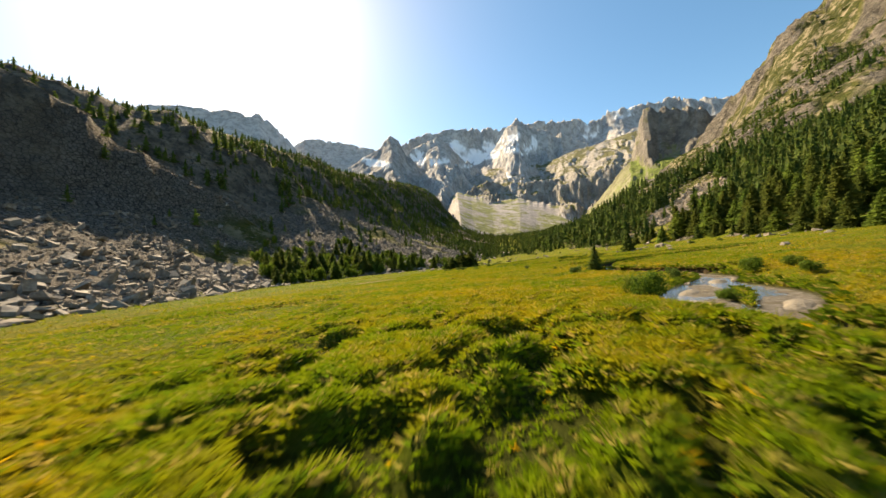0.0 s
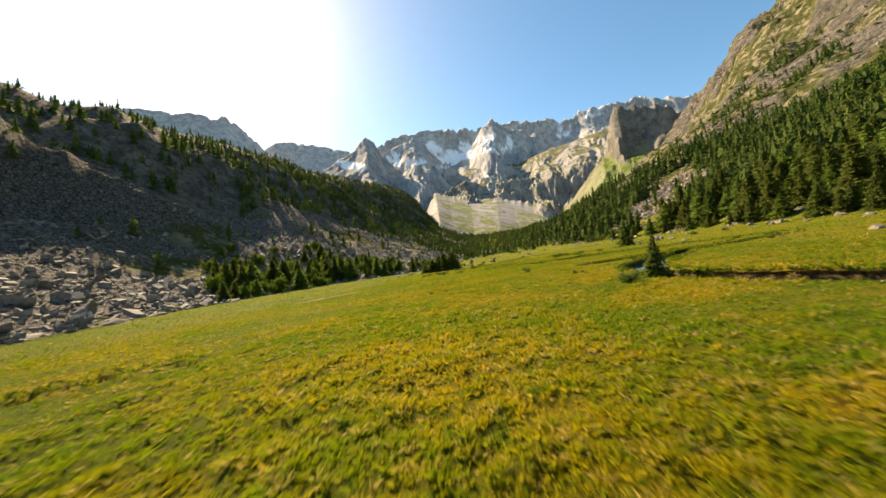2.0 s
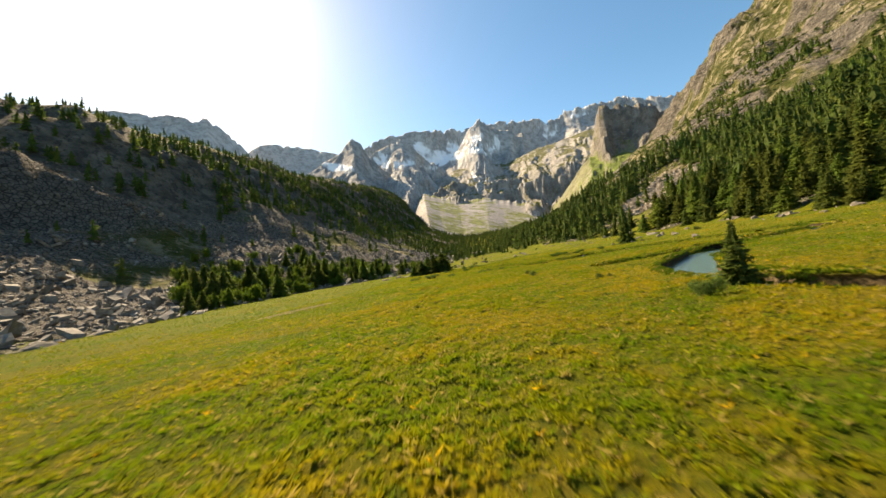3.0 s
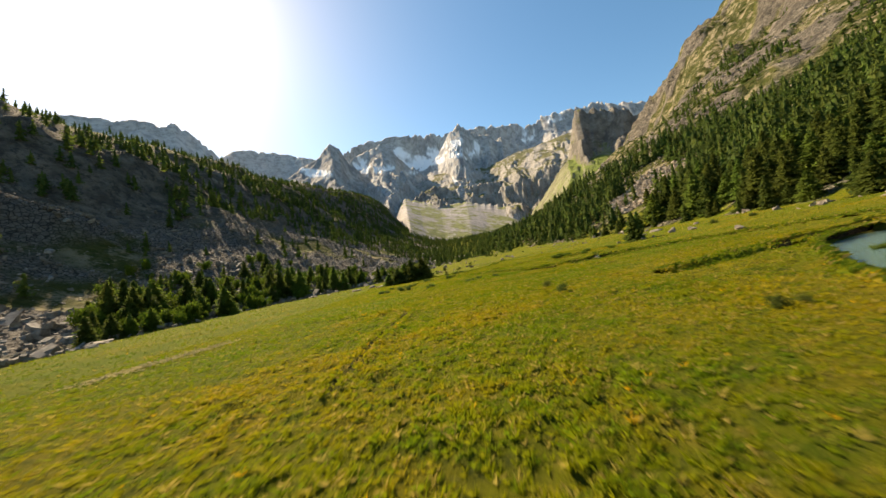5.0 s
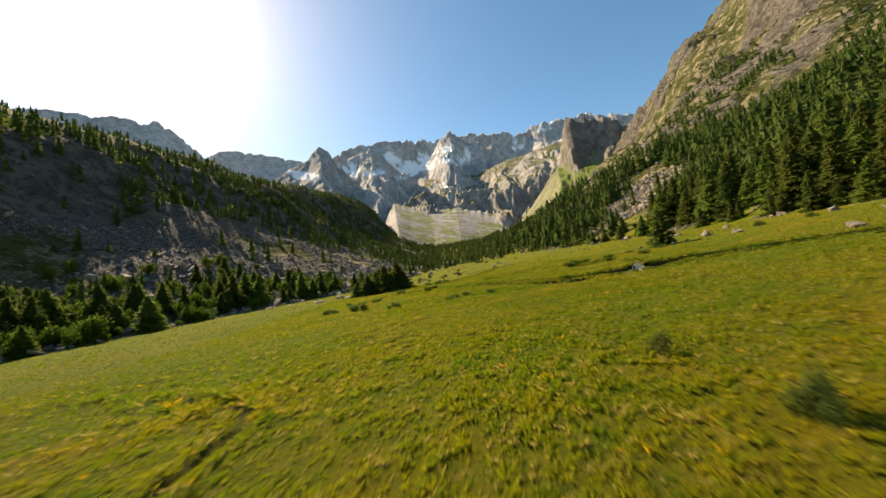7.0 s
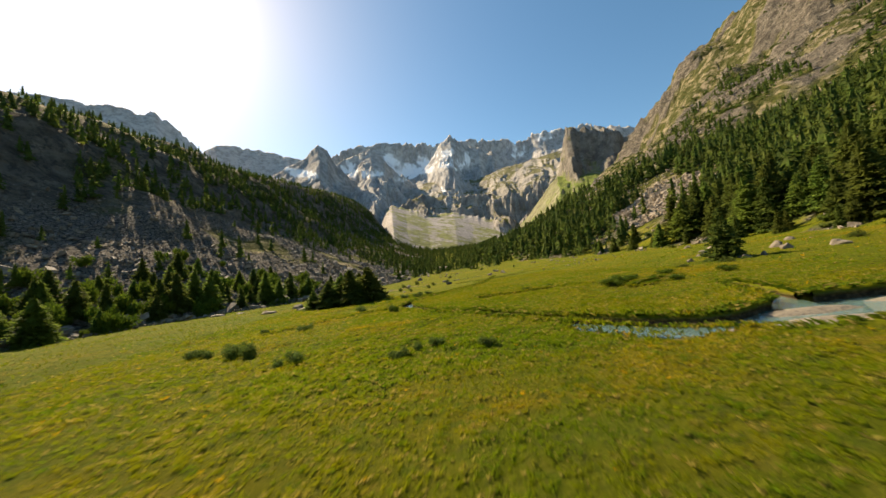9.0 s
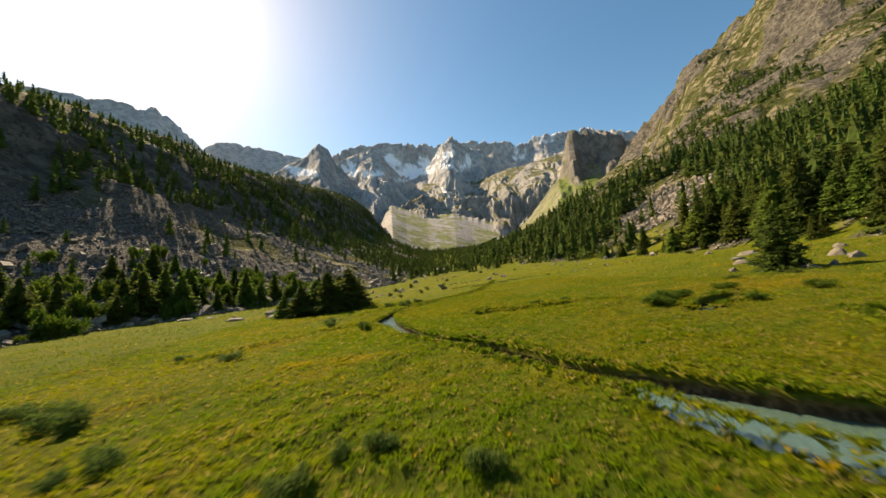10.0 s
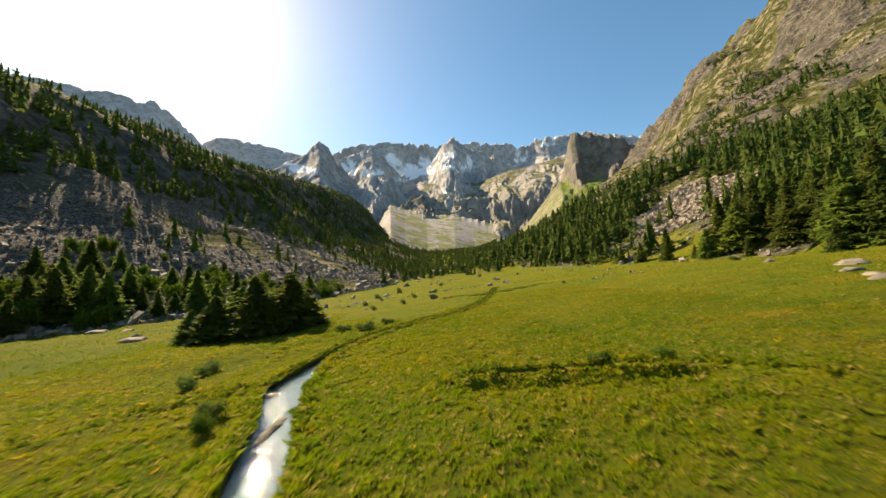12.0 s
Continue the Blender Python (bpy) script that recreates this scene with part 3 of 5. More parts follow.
def bank(k, side):
    """One side of a channel: a turf lip over a dark earth face, open where another channel joins."""
    line, depth, _ = LINES[k]
    p = np.concatenate([line[:-1] + (line[1:] - line[:-1]) * f for f in (0.0, 0.5)]).reshape(2, -1, 3).transpose(1, 0, 2).reshape(-1, 3)
    d = np.gradient(p[:, :2], axis=0)
    d /= np.linalg.norm(d, axis=1, keepdims=True) + 1e-9
    n = np.stack([d[:, 1], -d[:, 0]], 1) * side
    shape = [(0.62, -0.009, 0), (0.30, 0.015, 0), (0.10, 0.03, 0), (0.0, -0.005, 0), (-0.03, -0.09, 0.6), (0.05, -0.22, 1), (0.02, -0.5, 1), (-0.06, -depth - 0.15, 1)]
    mid = p[:, :2] + n * p[:, 2:]
    wob = 0.22 * (fbm(mid[:, 0] / 0.8, mid[:, 1] / 0.8, 3, 21) - 0.5)
    rag = 0.10 * (fbm(mid[:, 0] / 0.3, mid[:, 1] / 0.3, 2, 24) - 0.5)
    V, bare = [], []
    for off, dz, b in shape:
        q = p[:, :2] + n * (p[:, 2] + off - wob + (rag if off < 0.2 else 0))[:, None]
        z, _, _, _, _, cut = land(q[:, 0], q[:, 1])
        V.append(np.stack([q[:, 0], q[:, 1], np.where(dz > -0.01, z + cut + dz * (1 + 8 * rag), np.minimum(z + cut, plain(q[:, 0], q[:, 1])) + dz + rag)], 1))
        bare.append(np.full(len(p), float(b)))
    V = np.stack(V, 1)
    ok = np.minimum(p[:, 2] / 0.15, 1)
    inside = np.zeros(len(p), bool)
    for j, (other, deep, wet) in enumerate(LINES):
        if LINES[k][2] and not wet and 0.3 < deep < 0.41:
            inside |= line_gap(other, mid[:, 0], mid[:, 1]) < 1.5
        elif j != k and (wet or deep > 0.41):
            inside |= np.minimum(line_gap(other, mid[:, 0], mid[:, 1]), line_gap(other, mid[:, 0] + 0.45 * n[:, 0], mid[:, 1] + 0.45 * n[:, 1])) < 0.12
    faces = grid_faces(len(p), len(shape))
    faces = faces[~(inside[faces[:, 0] // len(shape)] | inside[faces[:, 1] // len(shape)])]
    me = mesh_from("stream_bank", V.reshape(-1, 3), faces, BANK, False)
    add_attr(me, "bare", (np.stack(bare, 1) * ok[:, None]).ravel())
    return tagged(new("stream_bank", me), "grassy turf bank with a dark earth face", "bank", kind="structure")


for k, (line, depth, wet) in enumerate(LINES):
    if depth > 0.41:
        for side in (-1, 1):
            bank(k, side)


# ---- water of the brook ----
def brook(line, depth):
    p = line
    d = np.gradient(p[:, :2], axis=0)
    d /= np.linalg.norm(d, axis=1, keepdims=True) + 1e-9
    side = np.stack([d[:, 1], -d[:, 0]], 1)
    rows = 7
    across = np.linspace(-1, 1, rows)
    z = plain(p[:, 0], p[:, 1]) - depth * (0.58 if depth > 0.41 else 1.24)
    v = [(p[i, 0] + side[i, 0] * a * (p[i, 2] + 0.25), p[i, 1] + side[i, 1] * a * (p[i, 2] + 0.25), z[i]) for i in range(len(p)) for a in across]
    return mesh_from("water", v, grid_faces(len(p), rows), WATER if depth > 0.41 else SHALLOWS, True)


for line, depth, wet in LINES:
    if wet:
        water = tagged(new("water", brook(line, depth)), "clear shallow turquoise brook winding through the meadow", "water", kind="structure")
        water.visible_shadow = False


# ---- gravel bars in the brook ----
def gravel_material():
    m = Mat("brook_gravel", 0.9, 0.15)
    c = m.mix(m.cells(16.0, "F1", "Color"), (0.11, 0.097, 0.075), (0.28, 0.25, 0.20))
    m.color(m.mix(m.step(m.noise(2.2, 4, 0.6), 0.42, 0.62), c, (0.22, 0.195, 0.155)))
    m.bump(m.math("ADD", m.cells(16.0), m.noise(30, 3)), 0.04, 0.8)
    return m.m


GRAVEL = gravel_material()


def gravel_bar(x, y, long, wide, turn, deep, seed):
    """A low rounded bank of gravel lying just above the water."""
    a, q = np.meshgrid(np.linspace(0, 2 * np.pi, 40), np.linspace(0, 1, 9), indexing="ij")
    edge = 0.75 + 0.5 * fbm(2 * np.cos(a) + seed, 2 * np.sin(a), 3, seed)
    u, v = long / 2 * q * edge * np.cos(a), wide / 2 * q * edge * np.sin(a)
    c, sn = math.cos(radians(turn)), math.sin(radians(turn))
    px, py = x + c * u - sn * v, y + sn * u + c * v
    pz = plain(px, py) - deep * 0.58 + 0.19 * (1 - q**2) - 0.05 + 0.05 * (fbm(px / 0.4, py / 0.4, 3, seed) - 0.5)
    me = mesh_from("gravel_bar", np.stack([px, py, pz], -1).reshape(-1, 3), grid_faces(40, 9), GRAVEL, True)
    return tagged(new("gravel_bar", me), "pale gravel bar lying in the shallow brook", "gravel bar", kind="structure")


for k, args in enumerate(((26.4, 65.6, 5.4, 2.6, -14, 0.62), (28.2, 67.3, 4.0, 1.3, -18, 0.62), (32.0, 66.2, 3.4, 1.2, -30, 0.62), (24.4, 66.7, 2.2, 0.8, -30, 0.62), 
                              (9.0, 11.4, 3.6, 1.6, 65, 0.86), (8.2, 8.0, 2.6, 1.1, 85, 0.86), (11.0, 14.4, 2.6, 0.9, 40, 0.86), (11.2, 10.2, 2.4, 0.9, 40, 0.86), (14.4, 16.9, 2.2, 0.9, 45, 0.86), (16.7, 21.6, 2.6, 0.8, 100, 0.85), (15.5, 26.4, 2.6, 0.7, 98, 0.85), (13.4, 93.0, 1.4, 0.8, 20, 0.62), (14.7, 89.4, 2.6, 0.5, 80, 0.62), (19.2, 76.9, 1.4, 0.5, 100, 0.62), (30.3, 70.2, 2.4, 0.7, 52, 0.45))):
    gravel_bar(*args, 100 + 7 * k)


# ---- far mountains ----
CX, CY = 15.0, 60.0


FAR_AZ = np.concatenate([np.arange(-64, -18, 0.25), np.arange(-18, 56, 0.14)])
FAR_R = np.concatenate([np.arange(560, 1300, 11.0), np.arange(1300, 1560, 6.0), np.arange(1560, 2960, 9.5)])
FA, FR = np.meshgrid(FAR_AZ, FAR_R, indexing="ij")
RANGE = []


def massif(name, label, crest, r_top, reach, material, cliff=(200, 90), slope=30.0, spur=60.0, grain=190.0, seed=0, snow=(), turf=0.0, talus=0.0, jag=0.5, sway=0.06):
    """A mountain that falls from a jagged crest toward the meadow: rock walls first, then spurs, gullies and aprons.
    crest: (bearing, elevation) in degrees from the meadow. snow: fields (bearing, elevation, half width, half height)."""
    az = FAR_AZ
    top = np.interp(az, *np.array(crest, float).T)
    calm = top - 4.0 * np.maximum(crest[0][0] - az, 0) - 4.0 * np.maximum(az - crest[-1][0], 0)
    top = calm + jag * (1.9 * (ridged(az * 0.9, az * 0 + seed, 5, seed, 0.6) - 0.62) + 0.5 * (fbm(az * 3.1, az * 0 + seed, 3, seed + 3, 0.6) - 0.5))
    rc = (r_top * (1 + sway * (fbm(az * 0.22, az * 0 + 2.0 * seed, 3, seed + 7) - 0.5)))[:, None]
    D = rc - FR
    lx, dn = np.radians(FA) * r_top, np.maximum(D, 0)
    even = rc * np.tan(np.radians(np.maximum(calm, -30)))[:, None]
    zt = even + (rc * np.tan(np.radians(np.maximum(top, -30)))[:, None] - even) * np.exp(-dn / (0.07 * reach))
    wx = 0.8 * grain * (fbm(lx / (1.5 * grain), D / (1.5 * grain), 4, seed + 4) - 0.5)
    wy = 0.8 * grain * (fbm(lx / (1.5 * grain), D / (1.5 * grain), 4, seed + 14) - 0.5)
    big = ridged((lx + wx) / grain, (D + wy) / (2.4 * grain), 4, seed + 1, 0.5) - 0.62
    small = ridged((lx + 1.4 * wx) / (0.33 * grain), (D + 1.4 * wy) / (0.7 * grain), 5, seed + 2, 0.55) - 0.62
    crag = fbm(lx / (0.16 * grain), D / (0.16 * grain), 5, seed + 9, 0.62) - 0.5
    tall = cliff[0] * (0.45 + 1.1 * fbm(lx / (1.6 * grain), 0 * lx + seed, 3, seed + 8))
    edge = np.maximum(dn + 0.6 * cliff[1] * small, 0)
    env = sstep(0, 0.30 * reach, dn)
    z = zt - tall * (1 - np.exp(-edge / cliff[1])) - math.tan(radians(slope)) * dn - 0.8 * np.maximum(-D, 0)
    z = z + spur * (env * 1.7 * big + (0.25 + 0.75 * env) * 0.55 * small + 0.30 * sstep(0, 30, dn) * crag)
    z = z - 1.6 * np.maximum(dn + 0.5 * grain * (small + crag) - reach, 0)
    elev = np.degrees(np.arctan2(z, FR))
    white = np.zeros(z.shape)
    for b, e, hb, he in snow:
        gap = np.hypot((FA - b) / hb, (elev - e) / he)
        score = 1.2 - gap - 1.6 * small - 0.8 * big + 1.3 * (fbm((lx + wx) / 45, (D + wy) / 60, 4, seed + 6, 0.6) - 0.5)
        white = np.maximum(white, sstep(0.0, 0.10, score) * (gap < 1.4))
    patch = fbm(lx / 130, D / 130 + 2 * seed, 5, seed + 5, 0.6)
    RANGE.append((name, label, material, z, white * (D > 3), turf * (0.35 + 0.65 * sstep(0.30, 0.55, patch)), talus * sstep(0.25, 0.45, patch + 0.2 * env), crag))


def raise_range():
    """Each mountain takes the ground where it stands highest, and becomes a mesh of its own there."""
    heights = np.stack([f[3] for f in RANGE])
    owner, z = heights.argmax(0), heights.max(0)
    a = np.radians(FA)
    x, y = CX + FR * np.sin(a), CY + FR * np.cos(a)
    steep = np.hypot(np.gradient(z, axis=1) / np.gradient(FR, axis=1), np.gradient(z, axis=0) / (np.gradient(a, axis=0) * FR))
    co = np.stack([x, y, 3 + z], -1).reshape(-1, 3)
    faces = grid_faces(len(FAR_AZ), len(FAR_R))
    face_owner = owner.ravel()[faces[:, 0]]
    faces = faces[:, ::-1]
    for k, (name, label, material, _, white, turf, talus, crag) in enumerate(RANGE):
        mine = faces[face_owner == k]
        if not len(mine):
            continue
        ids, back = np.unique(mine, return_inverse=True)
        me = mesh_from(name, co[ids], back.reshape(-1, 4), material, True)
        gentle = sstep(1.0, 0.62, steep + 0.5 * crag)
        add_attr(me, "snow", (white * sstep(2.6, 1.6, steep)).ravel()[ids])
        add_attr(me, "turf", (turf * (0.3 + 0.7 * gentle)).ravel()[ids])
        add_attr(me, "talus", np.clip(talus * gentle, 0, 1).ravel()[ids])
        tagged(new(name, me), label, "mountain", kind="structure")


massif("mountain_1", "jagged grey granite headwall with old snow fields", [(-16, 19), (-8, 21.5), (-4, 23.2), (-2.3, 23.6), (1.7, 24.0), (5.1, 24.0), (8, 23.8), (11.2, 23.6), (14.5, 23.3), (17.6, 23.6), (20, 23.4), (25, 22.6), (26.3, 21.9), (28.3, 22.3), (29.3, 22.9), (31, 22.9), (33, 22.5), (35, 22.6), (38.4, 22.2), (41, 21.2), (44, 20.2), (48, 19.0), (56, 17)],
       2700, 1000, PEAK, (210, 70), 29, 95, 190, 3, [(2.9, 20.8, 1.6, 1.0), (6.0, 19.2, 4.2, 1.0), (9.3, 20.8, 1.6, 1.4), (19.5, 21.9, 1.6, 0.5), (24, 21.4, 1.8, 0.5), (27.1, 21.0, 1.5, 1.5), (31.2, 21.9, 2.0, 0.55), (36.5, 21.4, 1.5, 0.5)], 0.0, 0.9, 0.35)
massif("mountain_2", "rocky central peak with snow gullies", [(7.6, 18), (10, 20.2), (11.6, 22.2), (12.8, 23.6), (14.6, 24.8), (15.9, 23.7), (17, 22.8), (18.3, 22.6), (19.7, 22.4), (20.8, 21.0), (21.9, 21.2), (23.2, 20.2), (24.9, 19.4), (27, 18), (29, 17)],
       2330, 800, PEAK, (150, 110), 33, 125, 140, 12, [(9.0, 19.4, 2.6, 0.7), (11.4, 21.0, 0.9, 1.5), (12.9, 19.8, 2.2, 0.6), (13.6, 21.6, 1.2, 0.8), (15.4, 19.6, 1.4, 1.0), (17.4, 20.6, 0.6, 1.2)], 0.15, 0.9, 0.35)
massif("mountain_3", "dark dome-topped rock peak with a long spur", [(-17, 18), (-14, 20), (-12.7, 20.8), (-11.4, 21.4), (-10.5, 22.5), (-9.3, 23.5), (-7.9, 22.8), (-7.2, 21.4), (-6.3, 20.0), (-5.2, 19.4), (-3.8, 18.2), (-2, 16.9), (0.1, 14.6), (1.0, 12.6), (1.6, 10), (2.0, 6)],
       1850, 980, DARK_PEAK, (90, 110), 34, 85, 150, 21, [(-11.6, 18.8, 1.7, 0.6), (-13.7, 19.2, 0.9, 0.5)], 0.35, 0.5, 0.25)
massif("mountain_4", "grey rock peak with snow patches", [(-8, 19.5), (-6.4, 20.6), (-4.2, 21.6), (-2.4, 22.3), (-0.4, 23.0), (0.8, 22.2), (2, 21.3), (2.8, 20.2), (5, 18.8), (7, 17.0), (9, 15)],
       2100, 800, PEAK, (130, 110), 33, 100, 130, 33, [(-2.6, 18.9, 2.6, 0.6), (-4.4, 19.9, 1.0, 1.2), (0.6, 19.0, 1.0, 0.4), (5.0, 17.9, 1.4, 0.4)], 0.1, 0.9, 0.3)
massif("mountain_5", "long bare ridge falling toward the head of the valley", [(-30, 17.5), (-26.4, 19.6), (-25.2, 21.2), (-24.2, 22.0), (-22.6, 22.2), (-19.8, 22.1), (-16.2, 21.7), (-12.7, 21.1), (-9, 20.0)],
       2450, 1000, HAZE_PEAK, (120, 160), 31, 30, 190, 41, [(-11.2, 19.2, 0.9, 0.4)], 0.2, 0.6, 0.12)
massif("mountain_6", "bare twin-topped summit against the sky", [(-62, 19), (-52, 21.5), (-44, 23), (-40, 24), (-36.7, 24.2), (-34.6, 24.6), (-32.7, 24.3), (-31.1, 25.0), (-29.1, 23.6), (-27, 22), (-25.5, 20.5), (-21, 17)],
       2100, 1000, HAZE_PEAK, (120, 160), 33, 30, 190, 52, (), 0.3, 0.6, 0.15)
massif("mountain_9", "grey talus terraces with olive turf below the peaks", [(-3, 10), (2, 13.5), (6.5, 16.0), (9, 16.8), (12, 17.4), (14, 17.3), (16, 17.0), (18.4, 16.6), (20.6, 17.2), (23.6, 18.0), (27.2, 18.4), (30, 18.8), (32, 19.0), (34, 19.0), (37, 18), (44, 15)],
       1950, 520, TERRACE, (18, 120), 28, 34, 110, 95, [(12.5, 15.8, 0.5, 1.0), (16.2, 16.0, 0.4, 0.8)], 0.85, 0.8, 0.2, 0.03)
massif("mountain_8", "grey cliff band with sheer buttresses", [(3.4, 10), (4.4, 13.2), (5.4, 14.0), (7.7, 15.0), (9.4, 14.9), (11, 14.4), (12.4, 13.0), (13.4, 12.6), (14.2, 13.9), (17, 14.2), (20.4, 14.0), (24, 13.8), (26.9, 14.0), (29.5, 14.6), (32, 15.4), (34, 16), (37, 16), (44, 15)],
       1500, 330, CLIFF_ROCK, (120, 34), 20, 46, 60, 72, (), 0.7, 0.3, 0.35, 0.03)
massif("mountain_7", "dark brown rock tower with sheer walls", [(31.6, 12), (32.6, 15.4), (33.9, 19.6), (34.7, 22.3), (35.8, 22.6), (37.2, 22.2), (39.6, 21.6), (41.5, 20.9), (43, 19.6), (45, 18.6), (50, 17.5)],
       1040, 330, TOWER_ROCK, (125, 34), 36, 52, 62, 61, (), 0.8, 0.3, 0.4, 0.04)
massif("mountain_10", "bright green grass slope under the rock tower", [(23.6, 5), (25.4, 7.6), (27.4, 9.6), (29.4, 11.8), (31.2, 14.0), (32.6, 15.0), (34, 15.2), (37, 15.4), (44, 15)],
       1010, 420, GREEN_SLOPE, (10, 60), 24, 15, 90, 64, (), 1.0, 0.15, 0.25, 0.05)
massif("mountain_11", "dark rock spur at the foot of the dome peak", [(-14, 15), (-9, 14.6), (-5, 14.4), (-3, 13.6), (-1.2, 12.4), (0.3, 11.2), (1.2, 9.4), (1.9, 7.2), (2.5, 5)],
       1280, 520, DARK_PEAK, (40, 80), 34, 34, 90, 26, (), 0.5, 0.4, 0.2, 0.03)
massif("scree_fan", "pale stony debris fan with sparse turf", [(-7, 5.6), (-3, 7.0), (-1, 8.8), (0.4, 11.0), (1.6, 12.8), (2.6, 13.4), (5.2, 12.6), (9, 11.8), (14, 11.2), (17, 10.4), (22, 9.4), (25, 8.4), (28, 7.2), (32, 6.6), (36, 7.5), (42, 8)],
       1390, 800, FAN_ROCK, (2, 160), 19.6, 0.9, 60, 83, (), 0.55, 0.0, 0.45, 0.0)
raise_range()


# ---- loose stone ----
rng = np.random.default_rng(7)


def block_rocks(px, py, pz, size, flat=0.72):
    """Angular stones, each a skewed block of its own, as one run of vertices and triangles."""
    n = len(px)
    cube = np.array([(-1, -1, -1), (1, -1, -1), (1, 1, -1), (-1, 1, -1), (-1, -1, 1), (1, -1, 1), (1, 1, 1), (-1, 1, 1)], float)
    tri = np.array([(0, 2, 1), (0, 3, 2), (4, 5, 6), (4, 6, 7), (0, 1, 5), (0, 5, 4), (1, 2, 6), (1, 6, 5), (2, 3, 7), (2, 7, 6), (3, 0, 4), (3, 4, 7)])
    v = cube[None] * (0.5 + 0.5 * rng.random((n, 8, 3)))
    v *= np.stack([0.7 + 0.6 * rng.random(n), 0.5 + 0.4 * rng.random(n), flat * (0.5 + 0.8 * rng.random(n))], 1)[:, None]
    ang = rng.random(n) * 6.283
    tx, ty = rng.normal(0, 0.35, n), rng.normal(0, 0.35, n)
    c, s = np.cos(ang), np.sin(ang)
    x, y, z = v[..., 0], v[..., 1], v[..., 2]
    z2 = z + tx[:, None] * x + ty[:, None] * y
    x2, y2 = c[:, None] * x - s[:, None] * y, s[:, None] * x + c[:, None] * y
    out = np.stack([x2, y2, z2], -1) * (size / 2)[:, None, None] + np.stack([px, py, pz + 0.18 * size], 1)[:, None]
    return out.reshape(-1, 3), (tri[None] + (np.arange(n) * 8)[:, None, None]).reshape(-1, 3)


def scatter(n, x0, x1, y0, y1):
    return x0 + (x1 - x0) * rng.random(n), y0 + (y1 - y0) * rng.random(n)


def stones(name, label, px, py, size, material):
    pz = land(px, py, False)[0]
    v, f = block_rocks(px, py, pz, size, 0.55)
    return tagged(new(name, mesh_from(name, v, f, material)), label, "stones", kind="stuff")


# the boulder field under the dark wall
px, py = scatter(150000, -190, 60, -20, 350)
sl = toe_left(py) - px
zone = fbm(px / 30, py / 30, 4, 33)
keep = (sl > -2.5 + 3 * (rng.random(len(px)) - 0.5)) & (sl < 118) & (rng.random(len(px)) < 0.55 * np.clip(sstep(0.74, 0.62, zone + 0.16 * sstep(270, 340, py)), 0.12, 1) * np.interp(sl, [-3, 0, 60, 118], [0.25, 0.95, 0.8, 0.6]))
keep &= sl < np.where(py + 0.25 * sl < 150, 80, 118)
px, py, sl = px[keep][:30000], py[keep][:30000], sl[keep][:30000]
size = np.minimum(0.40 / (1.01 - rng.random(len(px))) ** 0.5, 2.9) * np.interp(sl, [0, 20, 110], [1.15, 1.0, 0.8])
stones("boulder_scree", "grey angular boulder scree below the dark cliffs", px, py, size, SCREE)
# the pale clearing in the wood and the ledges above it
px, py = scatter(12000, 115, 185, 150, 222)
gap_r = np.hypot((px - 148 - 0.2 * (py - 186)) / 27, (py - 184) / 27)
keep = gap_r + 0.3 * (fbm(px / 8, py / 8, 3, 51) - 0.5) < 0.95
px, py = px[keep], py[keep]
px2, py2 = scatter(9000, 150, 430, 90, 420)
keep = fbm(px2 / 22, py2 / 22, 3, 52) + 0.0002 * (px2 - 200) > 0.62
px, py = np.concatenate([px, px2[keep]]), np.concatenate([py, py2[keep]])
stones("pale_scree", "pale tan rock debris in a clearing of the wood", px, py, np.minimum(0.9 / (1.03 - rng.random(len(px))) ** 0.4, 3.2), TAN_ROCK)
# stones strewn along the wood's edge and on the upper meadow
px, py = scatter(9000, 40, 140, 20, 330)
sr = px - toe_right(py)
keep = rng.random(len(px)) < np.where(sr > -4, 0.5, 0.07) * (sr > -22) * (sr < 22) * sstep(0.42, 0.6, fbm(px / 9, py / 9, 3, 36))
px, py = px[keep], py[keep]
stones("edge_stones", "pale stones strewn along the foot of the wooded slope", px, py, np.minimum(0.35 / (1.03 - rng.random(len(px))) ** 0.5, 2.2), TAN_ROCK)
px, py = scatter(2500, -20, 120, 130, 330)
keep = (px > toe_left(py) - 2) & (px < toe_right(py) + 2) & (fbm(px / 12, py / 12, 3, 53) + 0.001 * (py - 200) > 0.56)
px, py = px[keep], py[keep]
stones("meadow_stones", "stones lying scattered over the upper meadow", px, py, np.minimum(0.3 / (1.03 - rng.random(len(px))) ** 0.5, 1.8), SCREE)


def boulder_mesh(seed, flat):
    bm = bmesh.new()
    bmesh.ops.create_icosphere(bm, subdivisions=3, radius=1.0)
    off = Vector((seed * 7.1, seed * 3.3, seed * 1.7))
    cuts = [(Vector((random.uniform(-1, 1), random.uniform(-1, 1), random.uniform(-0.3, 1))).normalized(), random.uniform(0.5, 0.8)) for _ in range(7)]
    for v in bm.verts:
        p = v.co * (1 + 0.35 * (noise.noise(v.co * 1.3 + off)) + 0.10 * noise.noise(v.co * 4 + off))
        for nrm, d in cuts:
            over = p.dot(nrm) - d
            if over > 0:
                p -= nrm * over * 0.85
        v.co = Vector((p.x, p.y * 0.75, p.z * flat))
    me = bpy.data.meshes.new("boulder")
    bm.to_mesh(me)
    bm.free()
    me.materials.append(BOULDER)
    return me


random.seed(5)
BOULDERS = [boulder_mesh(k, f) for k, f in enumerate((0.75, 0.5, 0.6, 0.32, 0.85, 0.4))]


